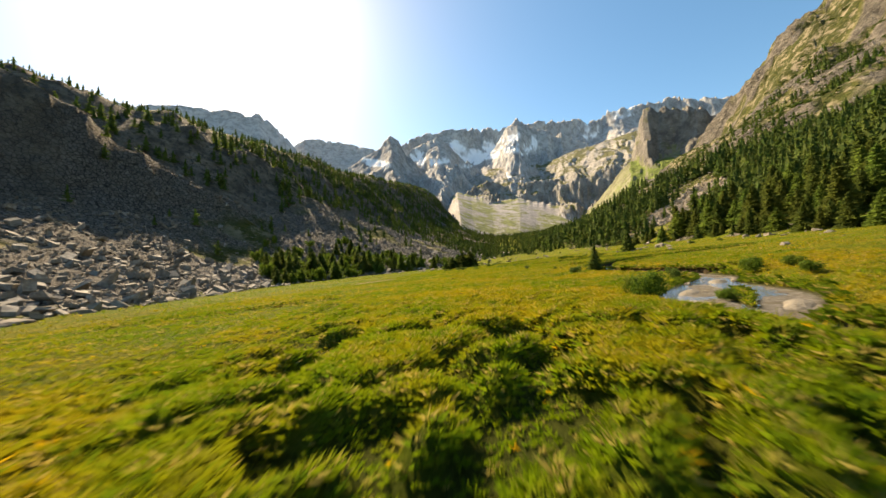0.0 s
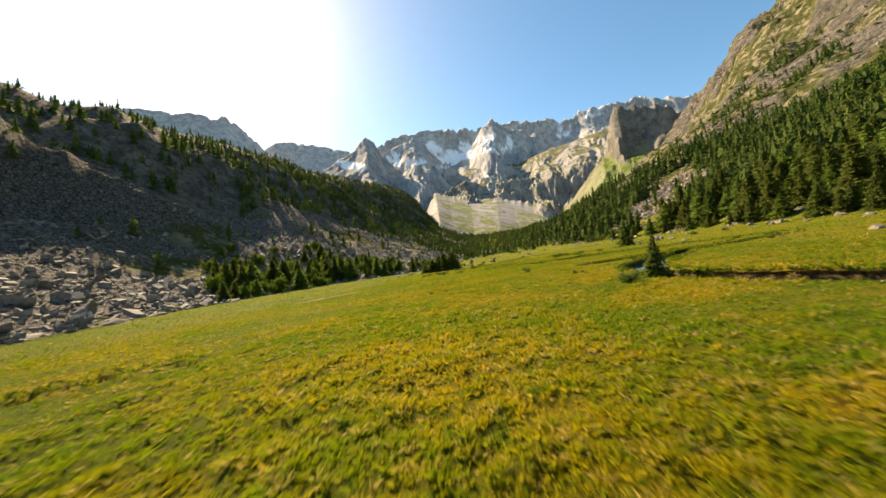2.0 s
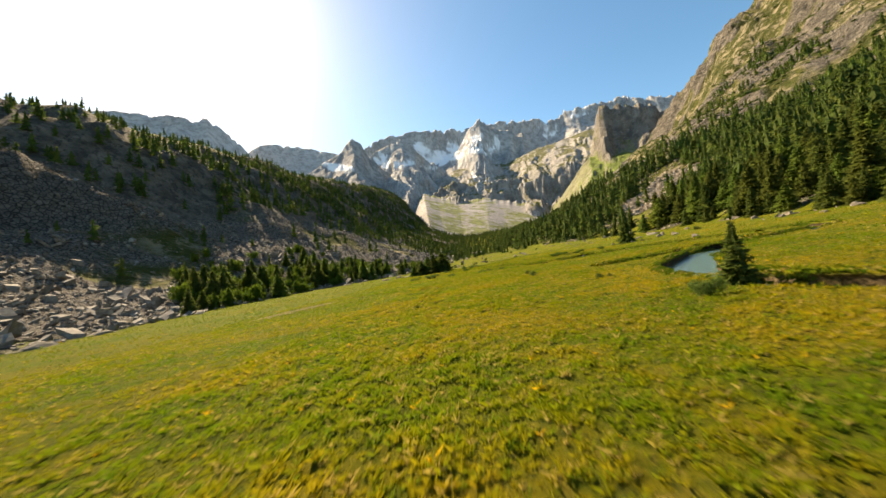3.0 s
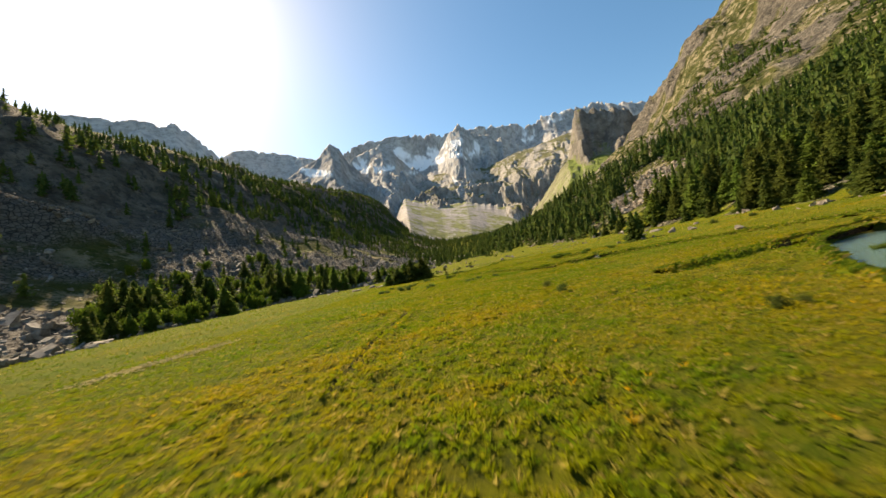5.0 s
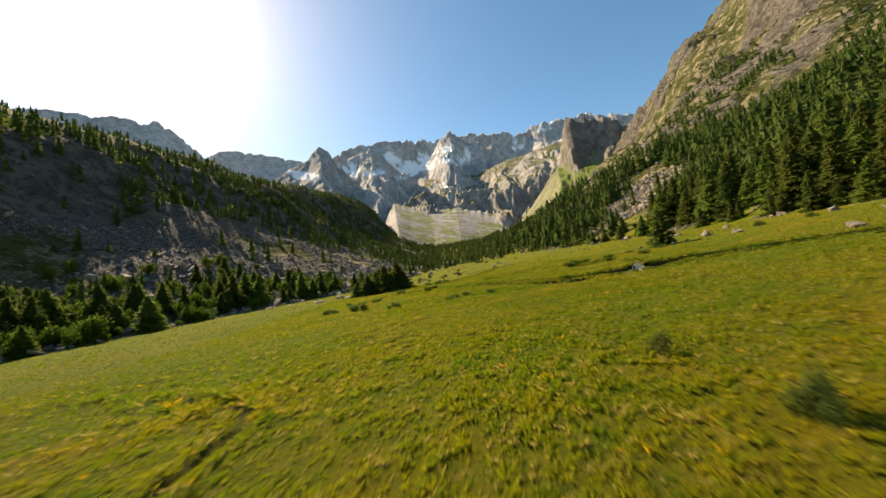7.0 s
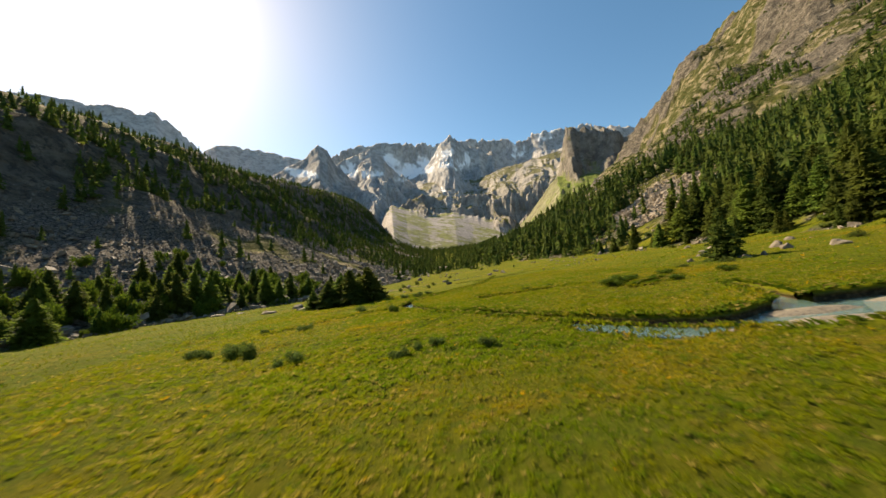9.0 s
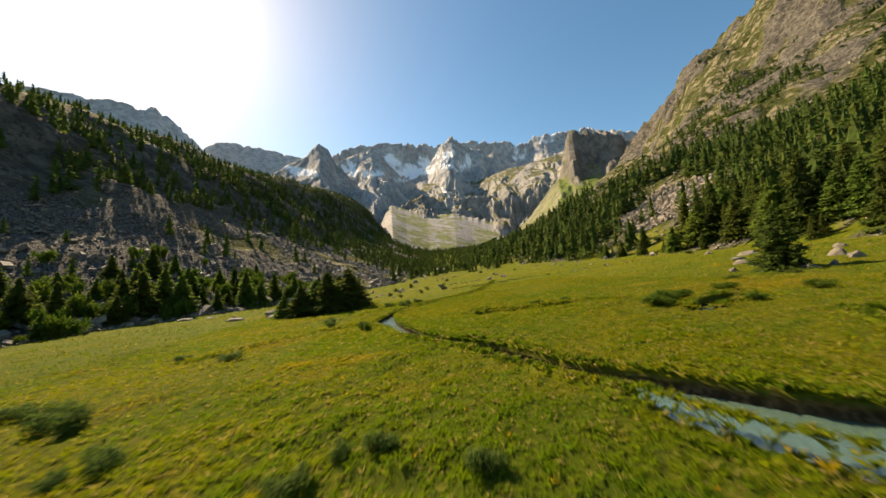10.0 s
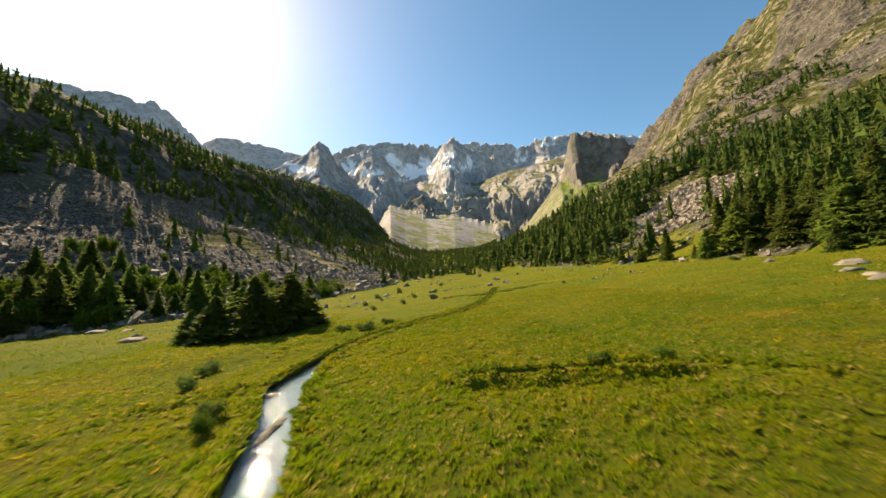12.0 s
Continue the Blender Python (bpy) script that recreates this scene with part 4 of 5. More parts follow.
def boulder(x, y, size, kind, turn, label, group):
    ob = new("boulder", BOULDERS[kind])
    ob.matrix_world = Matrix.LocRotScale((x, y, height(x, y) - 0.02 * size), Euler((0.08 * math.sin(turn), 0.1 * math.cos(turn), turn)), Vector((size / 2,) * 3))
    return tagged(ob, label, "boulder", group)


LEFT_ROCKS = [(-44.5, 88, 4.6, 3, 0.4), (-41, 83, 2.6, 1, 1.2), (-46, 78, 3.0, 0, 2.2), (-43, 66, 3.4, 5, 0.3), (-42, 58, 2.8, 2, 1.1), (-43, 49, 3.6, 3, 2.5), (-41, 40, 3.0, 0, 0.9),
              (-38, 33, 3.2, 5, 0.2), (-37, 27, 3.8, 3, 1.9), (-36.7, 140.5, 4.6, 5, 0.3), (-23.8, 136.9, 4.0, 3, 0.1), (-19, 135, 2.4, 3, 2.0), (-4.5, 124.6, 3.2, 1, 0.5), (-7.8, 119.2, 3.6, 3, 0.0),
              (-9, 121.5, 1.8, 0, 1.0), (-0.7, 115.7, 3.6, 3, 0.2), (-2.5, 117, 1.6, 2, 2.1), (3.6, 119.5, 1.7, 0, 0.6), (14, 142, 1.8, 1, 0.8), (20, 160, 2.2, 0, 2.8), (28.9, 199, 3.0, 4, 0.4), (37, 226, 2.6, 2, 1.4),
              (12, 121, 1.3, 3, 0.7), (16.5, 127, 1.1, 1, 2.0)]
for x, y, s, k, a in LEFT_ROCKS:
    boulder(x, y, s, k, a, "grey weathered boulder at the foot of the scree", "boulders below the scree")
RIGHT_ROCKS = [(50.0, 90.6, 1.5, 0, 0.3), (51.0, 85.4, 1.7, 2, 1.9), (52.8, 84.8, 1.2, 4, 0.8), (55.2, 92.0, 2.6, 3, 0.3), (58.6, 86.0, 2.2, 0, 0.2), (58.4, 81.8, 2.6, 2, 1.2), (58.4, 96.0, 2.8, 5, 0.1), (60.5, 97.5, 3.0, 3, 0.9),
               (64.5, 100.8, 3.4, 3, 0.2), (38.3, 35.5, 2.0, 1, 0.4), (66.5, 61.8, 2.4, 3, 0.6), (73.4, 62.2, 2.8, 2, 1.3), (64.3, 52.5, 2.2, 1, 2.0), (79, 82, 2.6, 0, 0.2), (61.5, 89.1, 2.4, 4, 1.1), (45.5, 63.2, 2.4, 2, 0.5),
               (71, 104, 4.6, 5, 0.3), (73.5, 105.3, 3.6, 3, 1.0), (76, 73, 3.0, 3, 0.1), (70, 70, 2.0, 0, 0.7), (74, 95, 2.6, 1, 0.6), (99, 170.8, 3.6, 4, 0.4), (81, 118, 2.2, 0, 1.7), (68, 44, 2.4, 3, 0.8), (66, 38, 3.0, 5, 0.2)]
for x, y, s, k, a in RIGHT_ROCKS:
    boulder(x, y, 0.8 * s, k, a, "pale lichened boulder lying in the meadow grass", "boulders by the wood")
for x, y, s, k, a in [(15.4, 16.8, 0.8, 2, 0.4), (12.9, 16.9, 0.5, 0, 1.1), (26.2, 64.3, 0.5, 1, 0.3), (12.9, 93.6, 0.7, 3, 0.5), (13.6, 92.2, 0.5, 3, 1.5), (19.3, 73.9, 0.4, 0, 0.4), (18.9, 75.6, 0.5, 1, 2.2), (33.6, 80.5, 0.6, 2, 0.1), (11.6, 93.9, 0.5, 1, 0.8)]:
    boulder(x, y, s, k, a, "small wet stone in the bed of the brook", "stones in the brook")


# ---- conifers ----
def tiers(seed, levels, sides, rmax, bare, V=None, F=None):
    """Ragged skirts of boughs stacked to a closed conifer one metre tall."""
    r = np.random.default_rng(seed)
    V, F = [] if V is None else V, [] if F is None else F
    for i in range(levels):
        f = i / levels
        z1 = min(1.0, bare + (1 - bare) * (f + 1.9 / levels))
        R0, base, turn = rmax * (1 - f) ** 0.8, len(V), r.random() * 6.28
        V.append(np.array((0.02 * r.normal(), 0.02 * r.normal(), z1)))
        for k in range(sides):
            a = turn + 6.283 * (k + 0.3 * r.normal()) / sides
            q = R0 * ((1.15 if k % 2 else 0.62) + 0.22 * r.normal())
            V.append(np.array((q * math.cos(a), q * math.sin(a), bare + (1 - bare) * f - (0.03 if k % 2 else -0.02) + 0.02 * r.normal())))
        F.extend((base, base + 1 + k, base + 1 + (k + 1) % sides) for k in range(sides))
    return V, F


def crown_arrays(seed, whorls, per, rmax, bare, droop, fine):
    """Boughs of a conifer one metre tall, as vertices and triangles."""
    r = np.random.default_rng(seed)
    V, F = [], []

    def tri(a, b, c):
        F.append((len(V), len(V) + 1, len(V) + 2))
        V.extend((a, b, c))

    for i in range(whorls):
        f = (i + 0.5 * r.random()) / whorls
        z0 = bare + (1 - bare) * f
        R = rmax * ((1 - f) ** 0.85 * (0.85 + 0.35 * r.random()) + 0.02)
        n = max(4, int(per * (1 - 0.45 * f)))
        for k in range(n):
            a = 6.283 * (k + 0.8 * r.random()) / n + i * 1.1
            d, side = np.array((math.cos(a), math.sin(a), 0)), np.array((-math.sin(a), math.cos(a), 0))
            L = R * (0.65 + 0.6 * r.random())
            dz = -droop * L + 0.22 * L * r.normal()
            root = np.array((0, 0, max(0.02, z0 + (r.random() - 0.5) * 0.9 * (1 - bare) / whorls)))
            side = side + np.array((0, 0, (0.3 if fine else 0.15) * r.normal()))
            tip = root + d * L + np.array((0, 0, dz))
            w = 0.15 * L + 0.006
            mid = root + (tip - root) * 0.55 + np.array((0, 0, 0.05 * L))
            tri(root, mid + side * w, tip)
            tri(root, tip, mid - side * w)
            if not fine:
                continue
            for q in range(fine):
                t = 0.25 + 0.75 * (q + r.random()) / fine
                c = root + (tip - root) * t
                for sg in (-1, 1):
                    o = side * sg * (0.16 + 0.22 * r.random()) * L + d * 0.16 * L * r.random() + np.array((0, 0, (-0.16 + 0.2 * r.random()) * L))
                    tri(c - d * 0.05 * L, c + d * 0.10 * L + np.array((0, 0, 0.03 * L)), c + o)
                tri(c - side * 0.06 * L, c + side * 0.06 * L, c + np.array((0, 0, (0.16 if r.random() < 0.4 else -0.2) * L)) + d * 0.08 * L)
    tiers(seed + 70, 7, 8, 0.62 * rmax, bare + 0.02, V, F)
    tri(np.array((-0.012, 0, 0.93)), np.array((0.012, 0, 0.93)), np.array((0, 0, 1.02)))
    return np.array(V), np.array(F)


def needle_cloud(seed, n, rmax, leaf, boughs):
    """A conifer one metre tall: sprays of needles massed along drooping boughs round a shaded core."""
    r = np.random.default_rng(seed)
    V, F = tiers(seed, 5, 7, 0.66 * rmax, 0.03)
    bf = np.sort(r.random(boughs)) ** 1.15
    ba = r.random(boughs) * 6.283
    bl = rmax * ((1 - bf) ** 0.75) * (0.7 + 0.55 * r.random(boughs)) + 0.012
    for _ in range(n):
        k = r.integers(0, boughs)
        t = 0.35 + 0.65 * r.random() ** 0.7
        d = np.array((math.cos(ba[k]), math.sin(ba[k]), 0))
        q = np.array((-d[1], d[0], 0))
        c = d * bl[k] * t + q * 0.30 * bl[k] * r.normal() * t + np.array((0, 0, 0.03 + 0.95 * bf[k] - 0.25 * bl[k] * t * t + 0.012 * r.normal()))
        u, w = r.normal(size=3), r.normal(size=3)
        u, w = u / np.linalg.norm(u) + 0.8 * d, w / np.linalg.norm(w)
        e = leaf * (0.5 + 0.9 * r.random()) * (1.1 - 0.6 * bf[k])
        F.append((len(V), len(V) + 1, len(V) + 2))
        V.extend((c + u * e * 0.7, c - u * e * 0.4 + w * e * 0.5, c - u * e * 0.4 - w * e * 0.5))
    F.append((len(V), len(V) + 1, len(V) + 2))
    V.extend((np.array((-0.014, 0, 0.9)), np.array((0.014, 0.004, 0.9)), np.array((0, 0, 1.03))))
    return np.array(V), np.array(F)


def conifer(name, seed, rmax, bare, droop, needles, label):
    """A conifer one metre tall: trunk with limbs, and crown; copies are scaled to their height."""
    tree = new(name)
    bm = bmesh.new()
    bmesh.ops.create_cone(bm, cap_ends=True, segments=7, radius1=0.022, radius2=0.003, depth=0.98, matrix=Matrix.Translation((0, 0, 0.46)))
    for v in bm.verts:
        v.co.x += 0.006 * math.sin(7 * v.co.z + seed)
    for k in range(16):
        z, a = bare + (0.85 - bare) * k / 16, k * 2.4
        L = rmax * (1 - z) * 0.8
        m = Matrix.Translation((0, 0, z)) @ Matrix.Rotation(a, 4, "Z") @ Matrix.Rotation(radians(90 + 40 * droop), 4, "Y") @ Matrix.Translation((0, 0, L / 2))
        bmesh.ops.create_cone(bm, cap_ends=False, segments=3, radius1=0.006, radius2=0.001, depth=L, matrix=m)
    part("trunk", bm, BARK, tree)
    v, f = crown_arrays(seed, 27, 10, rmax, bare, droop, 2)
    v2, f2 = needle_cloud(seed + 50, 1500, 1.05 * rmax, 0.05, 150)
    v, f = np.concatenate([v, v2]), np.concatenate([f, f2 + len(v)])
    part("crown", mesh_from("crown", v, f, needles), None, tree)
    return tagged(tree, label, "tree")


TREES = [conifer("spruce_tree", 1, 0.20, 0.04, 0.5, SPRUCE, "dark green spruce with drooping boughs to the ground"),
         conifer("spruce_tree", 2, 0.24, 0.03, 0.45, SPRUCE, "broad dark green spruce on the slope"),
         conifer("spruce_tree", 3, 0.15, 0.05, 0.55, SPRUCE, "slender dark green spruce on the slope"),
         conifer("larch_tree", 4, 0.24, 0.08, 0.05, LARCH, "fresh green larch with feathery boughs"),
         conifer("larch_tree", 5, 0.19, 0.10, 0.12, LARCH, "slender fresh green larch")]



FAR = [needle_cloud(20 + k, 110, rm, 0.085, 34) for k, rm in enumerate((0.20, 0.25, 0.17, 0.23))]
DISTANT = [needle_cloud(30 + k, 34, rm, 0.13, 16) for k, rm in enumerate((0.19, 0.24, 0.16, 0.22))]
placed = set()


def plant(kind, x, y, h, group, label="", broad=1.0):
    m = Matrix.LocRotScale((x, y, height(x, y) - 0.02 * h), Euler((0, 0, rng.random() * 6.28)), Vector((broad * h * (0.9 + 0.25 * rng.random()),) * 2 + (h,)))
    proto = TREES[kind]
    if kind not in placed:
        placed.add(kind)
        proto.matrix_world = m
        return tagged(proto, label, group=group)
    ob = copy_thing(proto, Matrix())
    ob.matrix_basis = m
    return tagged(ob, label, group=group)


def thin(x, y, space):
    """Leaves out places that crowd an earlier one."""
    seen, keep = set(), []
    for i, (a, b) in enumerate(zip(x, y)):
        k = (int(a // space), int(b // space))
        if k not in seen:
            seen.add(k)
            keep.append(i)
    return np.array(keep, int)


# trees told one by one
plant(1, 51.0, 87.4, 6.2, "lone trees", "bushy dark spruce standing alone among boulders", 1.3)
plant(1, 13.7, 28.8, 2.5, "lone trees", "young spruce on the bank of the brook", 1.0)
for x, y, h, k in [(9.5, 113, 8.8, 1), (8.0, 114.5, 7.6, 0), (6.7, 111.5, 8.6, 1), (4.9, 113, 7.4, 3), (3.1, 111.8, 6.4, 1), (5.5, 116.5, 8.0, 0), (8.9, 117.5, 7.0, 3), (2.0, 116, 5.8, 0), (8.1, 111.4, 5.2, 3), (10.7, 115.2, 6.0, 1), (0.7, 112.6, 4.6, 3)]:
    plant(k, x, y, 0.68 * h, "spruces by the meadow's edge", "dark bushy conifer in a clump at the meadow's edge", 1.95)

tx, ty = scatter(46000, -260, 420, -30, 1000)
tl, tr = toe_left(ty) - tx, tx - toe_right(ty)
grove = fbm(tx / 24, ty / 24, 3, 61)
top_r = np.interp(ty, [-30, 190, 260, 330, 450, 700, 1000], [175, 170, 115, 62, 38, 34, 30])
clear = (np.hypot((tx - 148 - 0.2 * (ty - 186)) / 27, (ty - 184) / 27) < 1.0) | ((np.abs((ty - 78) / (tx - 18 + 1e-3) - 0.82) < 0.10) & (tx > 100) & (tx < 150))
p_r = (tr > -2) * (tr < top_r * (0.75 + 0.5 * grove)) * np.where(clear, 0.06, 1.0) * np.interp(tr / top_r, [0, 0.6, 1.2], [1.0, 0.9, 0.25]) * sstep(0.28, 0.42, grove)
p_up = (tr >= top_r * 0.8) * (tr < 330) * (ty < 330) * 0.34 * sstep(0.42, 0.6, grove) * sstep(400, 320, ty)
edge_l = (tx > 0.64 + (ty - 11.48) * -0.647) * (tl > -1) * (tl < 48) * (ty > 80) * (ty < 175) * np.interp(ty, [80, 86, 112, 120, 175], [0.2, 1, 1, 0.6, 0.5]) * np.interp(tl, [-1, 18, 48], [1, 0.9, 0.5])
low_l = (tl > 0) * (tl < 112) * (ty > 175) * np.interp(ty, [175, 235, 290, 340, 400], [0.03, 0.05, 0.10, 0.6, 1]) * np.interp(tl, [0, 10, 14, 90, 112], [4, 3, 0.8, 1.0, 1.4]) * sstep(0.3, 0.5, grove)
high_l = (tl > 108) * (tl < 232) * np.maximum(np.interp(tl, [108, 140, 185, 232], [0.5, 0.6, 0.8, 0.7]) * np.interp(ty, [-30, 150, 225, 260, 320], [0.22, 0.35, 0.55, 0.7, 0.9]), 0.55 * sstep(176, 190, tl))
some_l = (tl > 30) * (tl <= 110) * (ty <= 175) * np.where((tl > 66) & (tl < 96), 0.05, 0.006)
end_v = (tl < 0) * (tr < 3) * (ty > 205) * np.interp(ty, [205, 250, 310, 480], [0.02, 0.10, 0.3, 0.6])
p = np.where(ty > 480, 0.6, 1.0) * np.clip(p_r + p_up + edge_l + low_l + high_l + some_l + end_v, 0, 1)
keep = np.where(rng.random(len(tx)) < p)[0]
tx, ty, tl, tr = tx[keep], ty[keep], tl[keep], tr[keep]
k2 = thin(tx, ty, 3.8)
tx, ty, tl, tr = tx[k2], ty[k2], tl[k2], tr[k2]
th = np.where(tr > 0, 7 + 7 * rng.random(len(tx)) ** 1.2, np.where(tl > 105, (5 + 5 * rng.random(len(tx))) * np.interp(tl, [165, 190], [1.0, 0.62]), 4.0 + 5.6 * rng.random(len(tx)) ** 1.4))
th = np.where((tr <= 3) & (tl <= 0), 3 + 5 * rng.random(len(tx)), th) * np.where((tr > 120) & (ty < 600), 0.7, 1)
order = np.argsort(np.hypot((tx - 25) / 1.0, (ty - 95) / 1.2))
for i in order[:285]:
    left = tl[i] > -5
    k = int(rng.choice([0, 1, 2, 3, 4], p=[0.16, 0.26, 0.02, 0.38, 0.18] if left else [0.34, 0.18, 0.22, 0.14, 0.12]))
    plant(k, float(tx[i]), float(ty[i]), float(th[i]), "trees under the scree" if left else "trees of the wooded slope", "", 1.4 if left else 1.35)
far = order[285:]
fz = land(tx[far], ty[far], False)[0]
FV, FF, base = [], [], 0
mid = np.hypot(tx[far] - 20, ty[far] - 70) < 215
for k in range(8):
    sel = np.where(mid if k < 4 else ~mid)[0][k % 4::4]
    me, mz = far[sel], fz[sel]
    v, f = (FAR if k < 4 else DISTANT)[k % 4]
    ang = rng.random(len(me)) * 6.28
    c, s = np.cos(ang)[:, None], np.sin(ang)[:, None]
    wide = (th[me] * (1.1 + 0.4 * rng.random(len(me))))[:, None]
    X = wide * (c * v[:, 0] - s * v[:, 1]) + tx[me][:, None]
    Y = wide * (s * v[:, 0] + c * v[:, 1]) + ty[me][:, None]
    Z = th[me][:, None] * v[:, 2] + mz[:, None]
    FV.append(np.stack([X, Y, Z], -1).reshape(-1, 3))
    FF.append((f[None] + (np.arange(len(me)) * len(v))[:, None, None] + base).reshape(-1, 3))
    base += len(me) * len(v)
tagged(new("far_forest", mesh_from("far_forest", np.concatenate(FV), np.concatenate(FF), FOREST)), "dark conifer forest climbing the valley sides", "forest", kind="stuff")


# ---- shrubs ----
def leaf_cloud(seed, n, leaf, lobes):
    """Many small leaves gathered in rounded lobes, one metre across."""
    r = np.random.default_rng(seed)
    cen = np.stack([0.19 * r.normal(size=lobes), 0.19 * r.normal(size=lobes), 0.16 + 0.20 * r.random(lobes)], 1)
    d = r.normal(size=(n, 3))
    d /= np.linalg.norm(d, axis=1, keepdims=True)
    q = cen[r.integers(0, lobes, n)] + d * (0.24 * r.random(n)[:, None] ** 0.4) * (1, 1, 0.95)
    q[:, 2] = np.maximum(q[:, 2], 0.02)
    u = r.normal(size=(n, 3))
    u /= np.linalg.norm(u, axis=1, keepdims=True)
    w = np.cross(u, d)
    s = leaf * (0.6 + 0.8 * r.random(n))[:, None]
    V = np.stack([q - w * s * 0.35, q + w * s * 0.35, q + u * s], 1).reshape(-1, 3)
    return V, np.arange(3 * n).reshape(-1, 3)


def shrub_kind(name, seed, n, leaf, lobes, leaves, label):
    thing = new(name)
    bm = bmesh.new()
    for k in range(7):
        m = Matrix.Rotation(k * 0.9, 4, "Z") @ Matrix.Rotation(radians(15 + 6 * k), 4, "Y") @ Matrix.Translation((0, 0, 0.2))
        bmesh.ops.create_cone(bm, cap_ends=False, segments=4, radius1=0.014, radius2=0.004, depth=0.42, matrix=m)
    part("stems", bm, BARK, thing)
    v, f = leaf_cloud(seed, n, leaf, lobes)
    part("leaves", mesh_from("leaves", v, f, leaves), None, thing)
    return tagged(thing, label, "shrub")


SHRUBS = [shrub_kind("green_shrub", 31, 2200, 0.060, 9, LEAF, "dense green shrub by the brook"),
          shrub_kind("willow_shrub", 32, 1800, 0.07, 8, GREYLEAF, "grey-green dwarf willow in the meadow"),
          shrub_kind("juniper_shrub", 33, 1500, 0.055, 6, SPRUCE, "low dark juniper bush in the grass"),
          shrub_kind("green_shrub", 34, 900, 0.10, 7, LEAF, "light green bush among boulders")]
used = set()


def bush(kind, x, y, wide, tall, group, label=""):
    m = Matrix.LocRotScale((x, y, height(x, y) - 0.02), Euler((0, 0, rng.random() * 6.28)), Vector((wide, wide, tall * 2.1)))
    ob = SHRUBS[kind]
    if kind in used:
        ob = copy_thing(ob, Matrix())
    used.add(kind)
    ob.matrix_basis = m
    return tagged(ob, label, group=group)


bush(0, 7.6, 12.0, 1.3, 1.05, "shrubs on the bank", "large dense green shrub on the brook's bank")
bush(0, 8.0, 13.2, 1.1, 0.8, "shrubs on the bank")
for k, x, y, w, h in [(0, 16.9, 17.4, 1.2, 0.8), (0, 18.0, 18.6, 1.0, 0.5), (1, 13.4, 18.6, 0.8, 0.6), (0, 16.4, 14.2, 1.0, 0.5), (0, 19.0, 17.4, 1.3, 0.5), (0, 10.4, 11.6, 0.9, 0.4), (0, 11.0, 12.6, 0.7, 0.35), (1, 11.6, 28.0, 1.0, 0.6), (2, 13.0, 37.2, 0.55, 0.4), (2, 13.6, 37.0, 0.4, 0.3),
                      (0, 26.8, 42.0, 1.5, 0.6), (0, 30.0, 80.4, 1.9, 0.6), (0, 31.4, 81.2, 1.8, 0.65), (0, 33.0, 81.6, 1.5, 0.5), (0, 33.6, 77.8, 1.2, 0.4), (0, 36.5, 81.5, 1.6, 0.5), (0, 38.6, 78.0, 1.4, 0.5), (0, 24.4, 90.0, 1.2, 0.3), (0, 26.8, 89.4, 1.2, 0.3), (0, 29.0, 88.4, 1.0, 0.3),
                      (1, 9.4, 95.2, 1.0, 0.6), (1, 9.0, 98.2, 1.3, 0.6), (1, 12.5, 90.4, 0.9, 0.7), (0, 12.9, 89.2, 0.8, 0.6), (1, 7.4, 90.7, 0.9, 0.6), (1, 17.2, 106.5, 1.6, 0.7), (1, 15.0, 107.5, 1.4, 0.6), (2, 20.4, 106.3, 1.1, 0.8), (1, 19.0, 109.0, 1.2, 0.5), (2, 6.2, 117.8, 1.4, 1.0), (2, 17.5, 123.5, 1.0, 0.7)]:
    bush(k, x, y, w, h, "shrubs on the bank" if k != 2 else "dark bushes")
for x, y, w, h in [(3.4, 77.4, 1.3, 0.7), (4.4, 76.8, 1.1, 0.75), (0.4, 79.4, 1.2, 0.5), (1.3, 79.0, 0.8, 0.45), (7.6, 73.4, 0.9, 0.5), (7.0, 73.0, 0.6, 0.35), (12.2, 70.8, 0.8, 0.35), (13.8, 71.5, 0.7, 0.4), (15.6, 70.1, 0.7, 0.4), (13.0, 71.6, 0.5, 0.3), (5.6, 84.6, 1.2, 0.5), (2.0, 87, 1.0, 0.4)]:
    bush(1, x, y, w, h, "willows in the meadow")
bush(2, 12.35, 47.2, 0.8, 0.55, "dark bushes", "low dark bush with brown twigs in the grass")
for x, y, w, h in [(12.9, 50.2, 0.7, 0.5), (22, 128, 1.0, 0.8), (25, 140, 1.2, 0.9), (31, 150, 1.1, 0.9), (18, 150, 1.6, 1.2), (16, 134, 1.2, 0.8), (38, 178, 1.4, 1.2), (24, 170, 1.8, 1.6), (60, 205, 1.6, 1.2), (70, 190, 1.2, 0.8), (47.5, 84.2, 1.2, 0.4), (44, 86.5, 1.4, 0.4), (66, 84, 2.0, 0.8), (70, 80, 1.6, 0.7), (88, 128, 2.4, 0.9)]:
    bush(2, x, y, w, h, "dark bushes")
bx, by = scatter(1500, -90, 10, 84, 200)
bl = toe_left(by) - bx
keep = (bx > 0.64 + (by - 11.48) * -0.647) & (bl > -1) & (bl < 60) & (rng.random(1500) < np.interp(by, [84, 112, 125, 200], [0.34, 0.34, 0.34, 0.16]) * np.interp(bl, [0, 20, 60], [1.2, 0.8, 0.4]))
for x, y in zip(bx[keep], by[keep]):
    w = 1.8 + 3.2 * rng.random()
    bush(3, float(x), float(y), w, w * (0.6 + 0.4 * rng.random()), "bushes among the boulders")
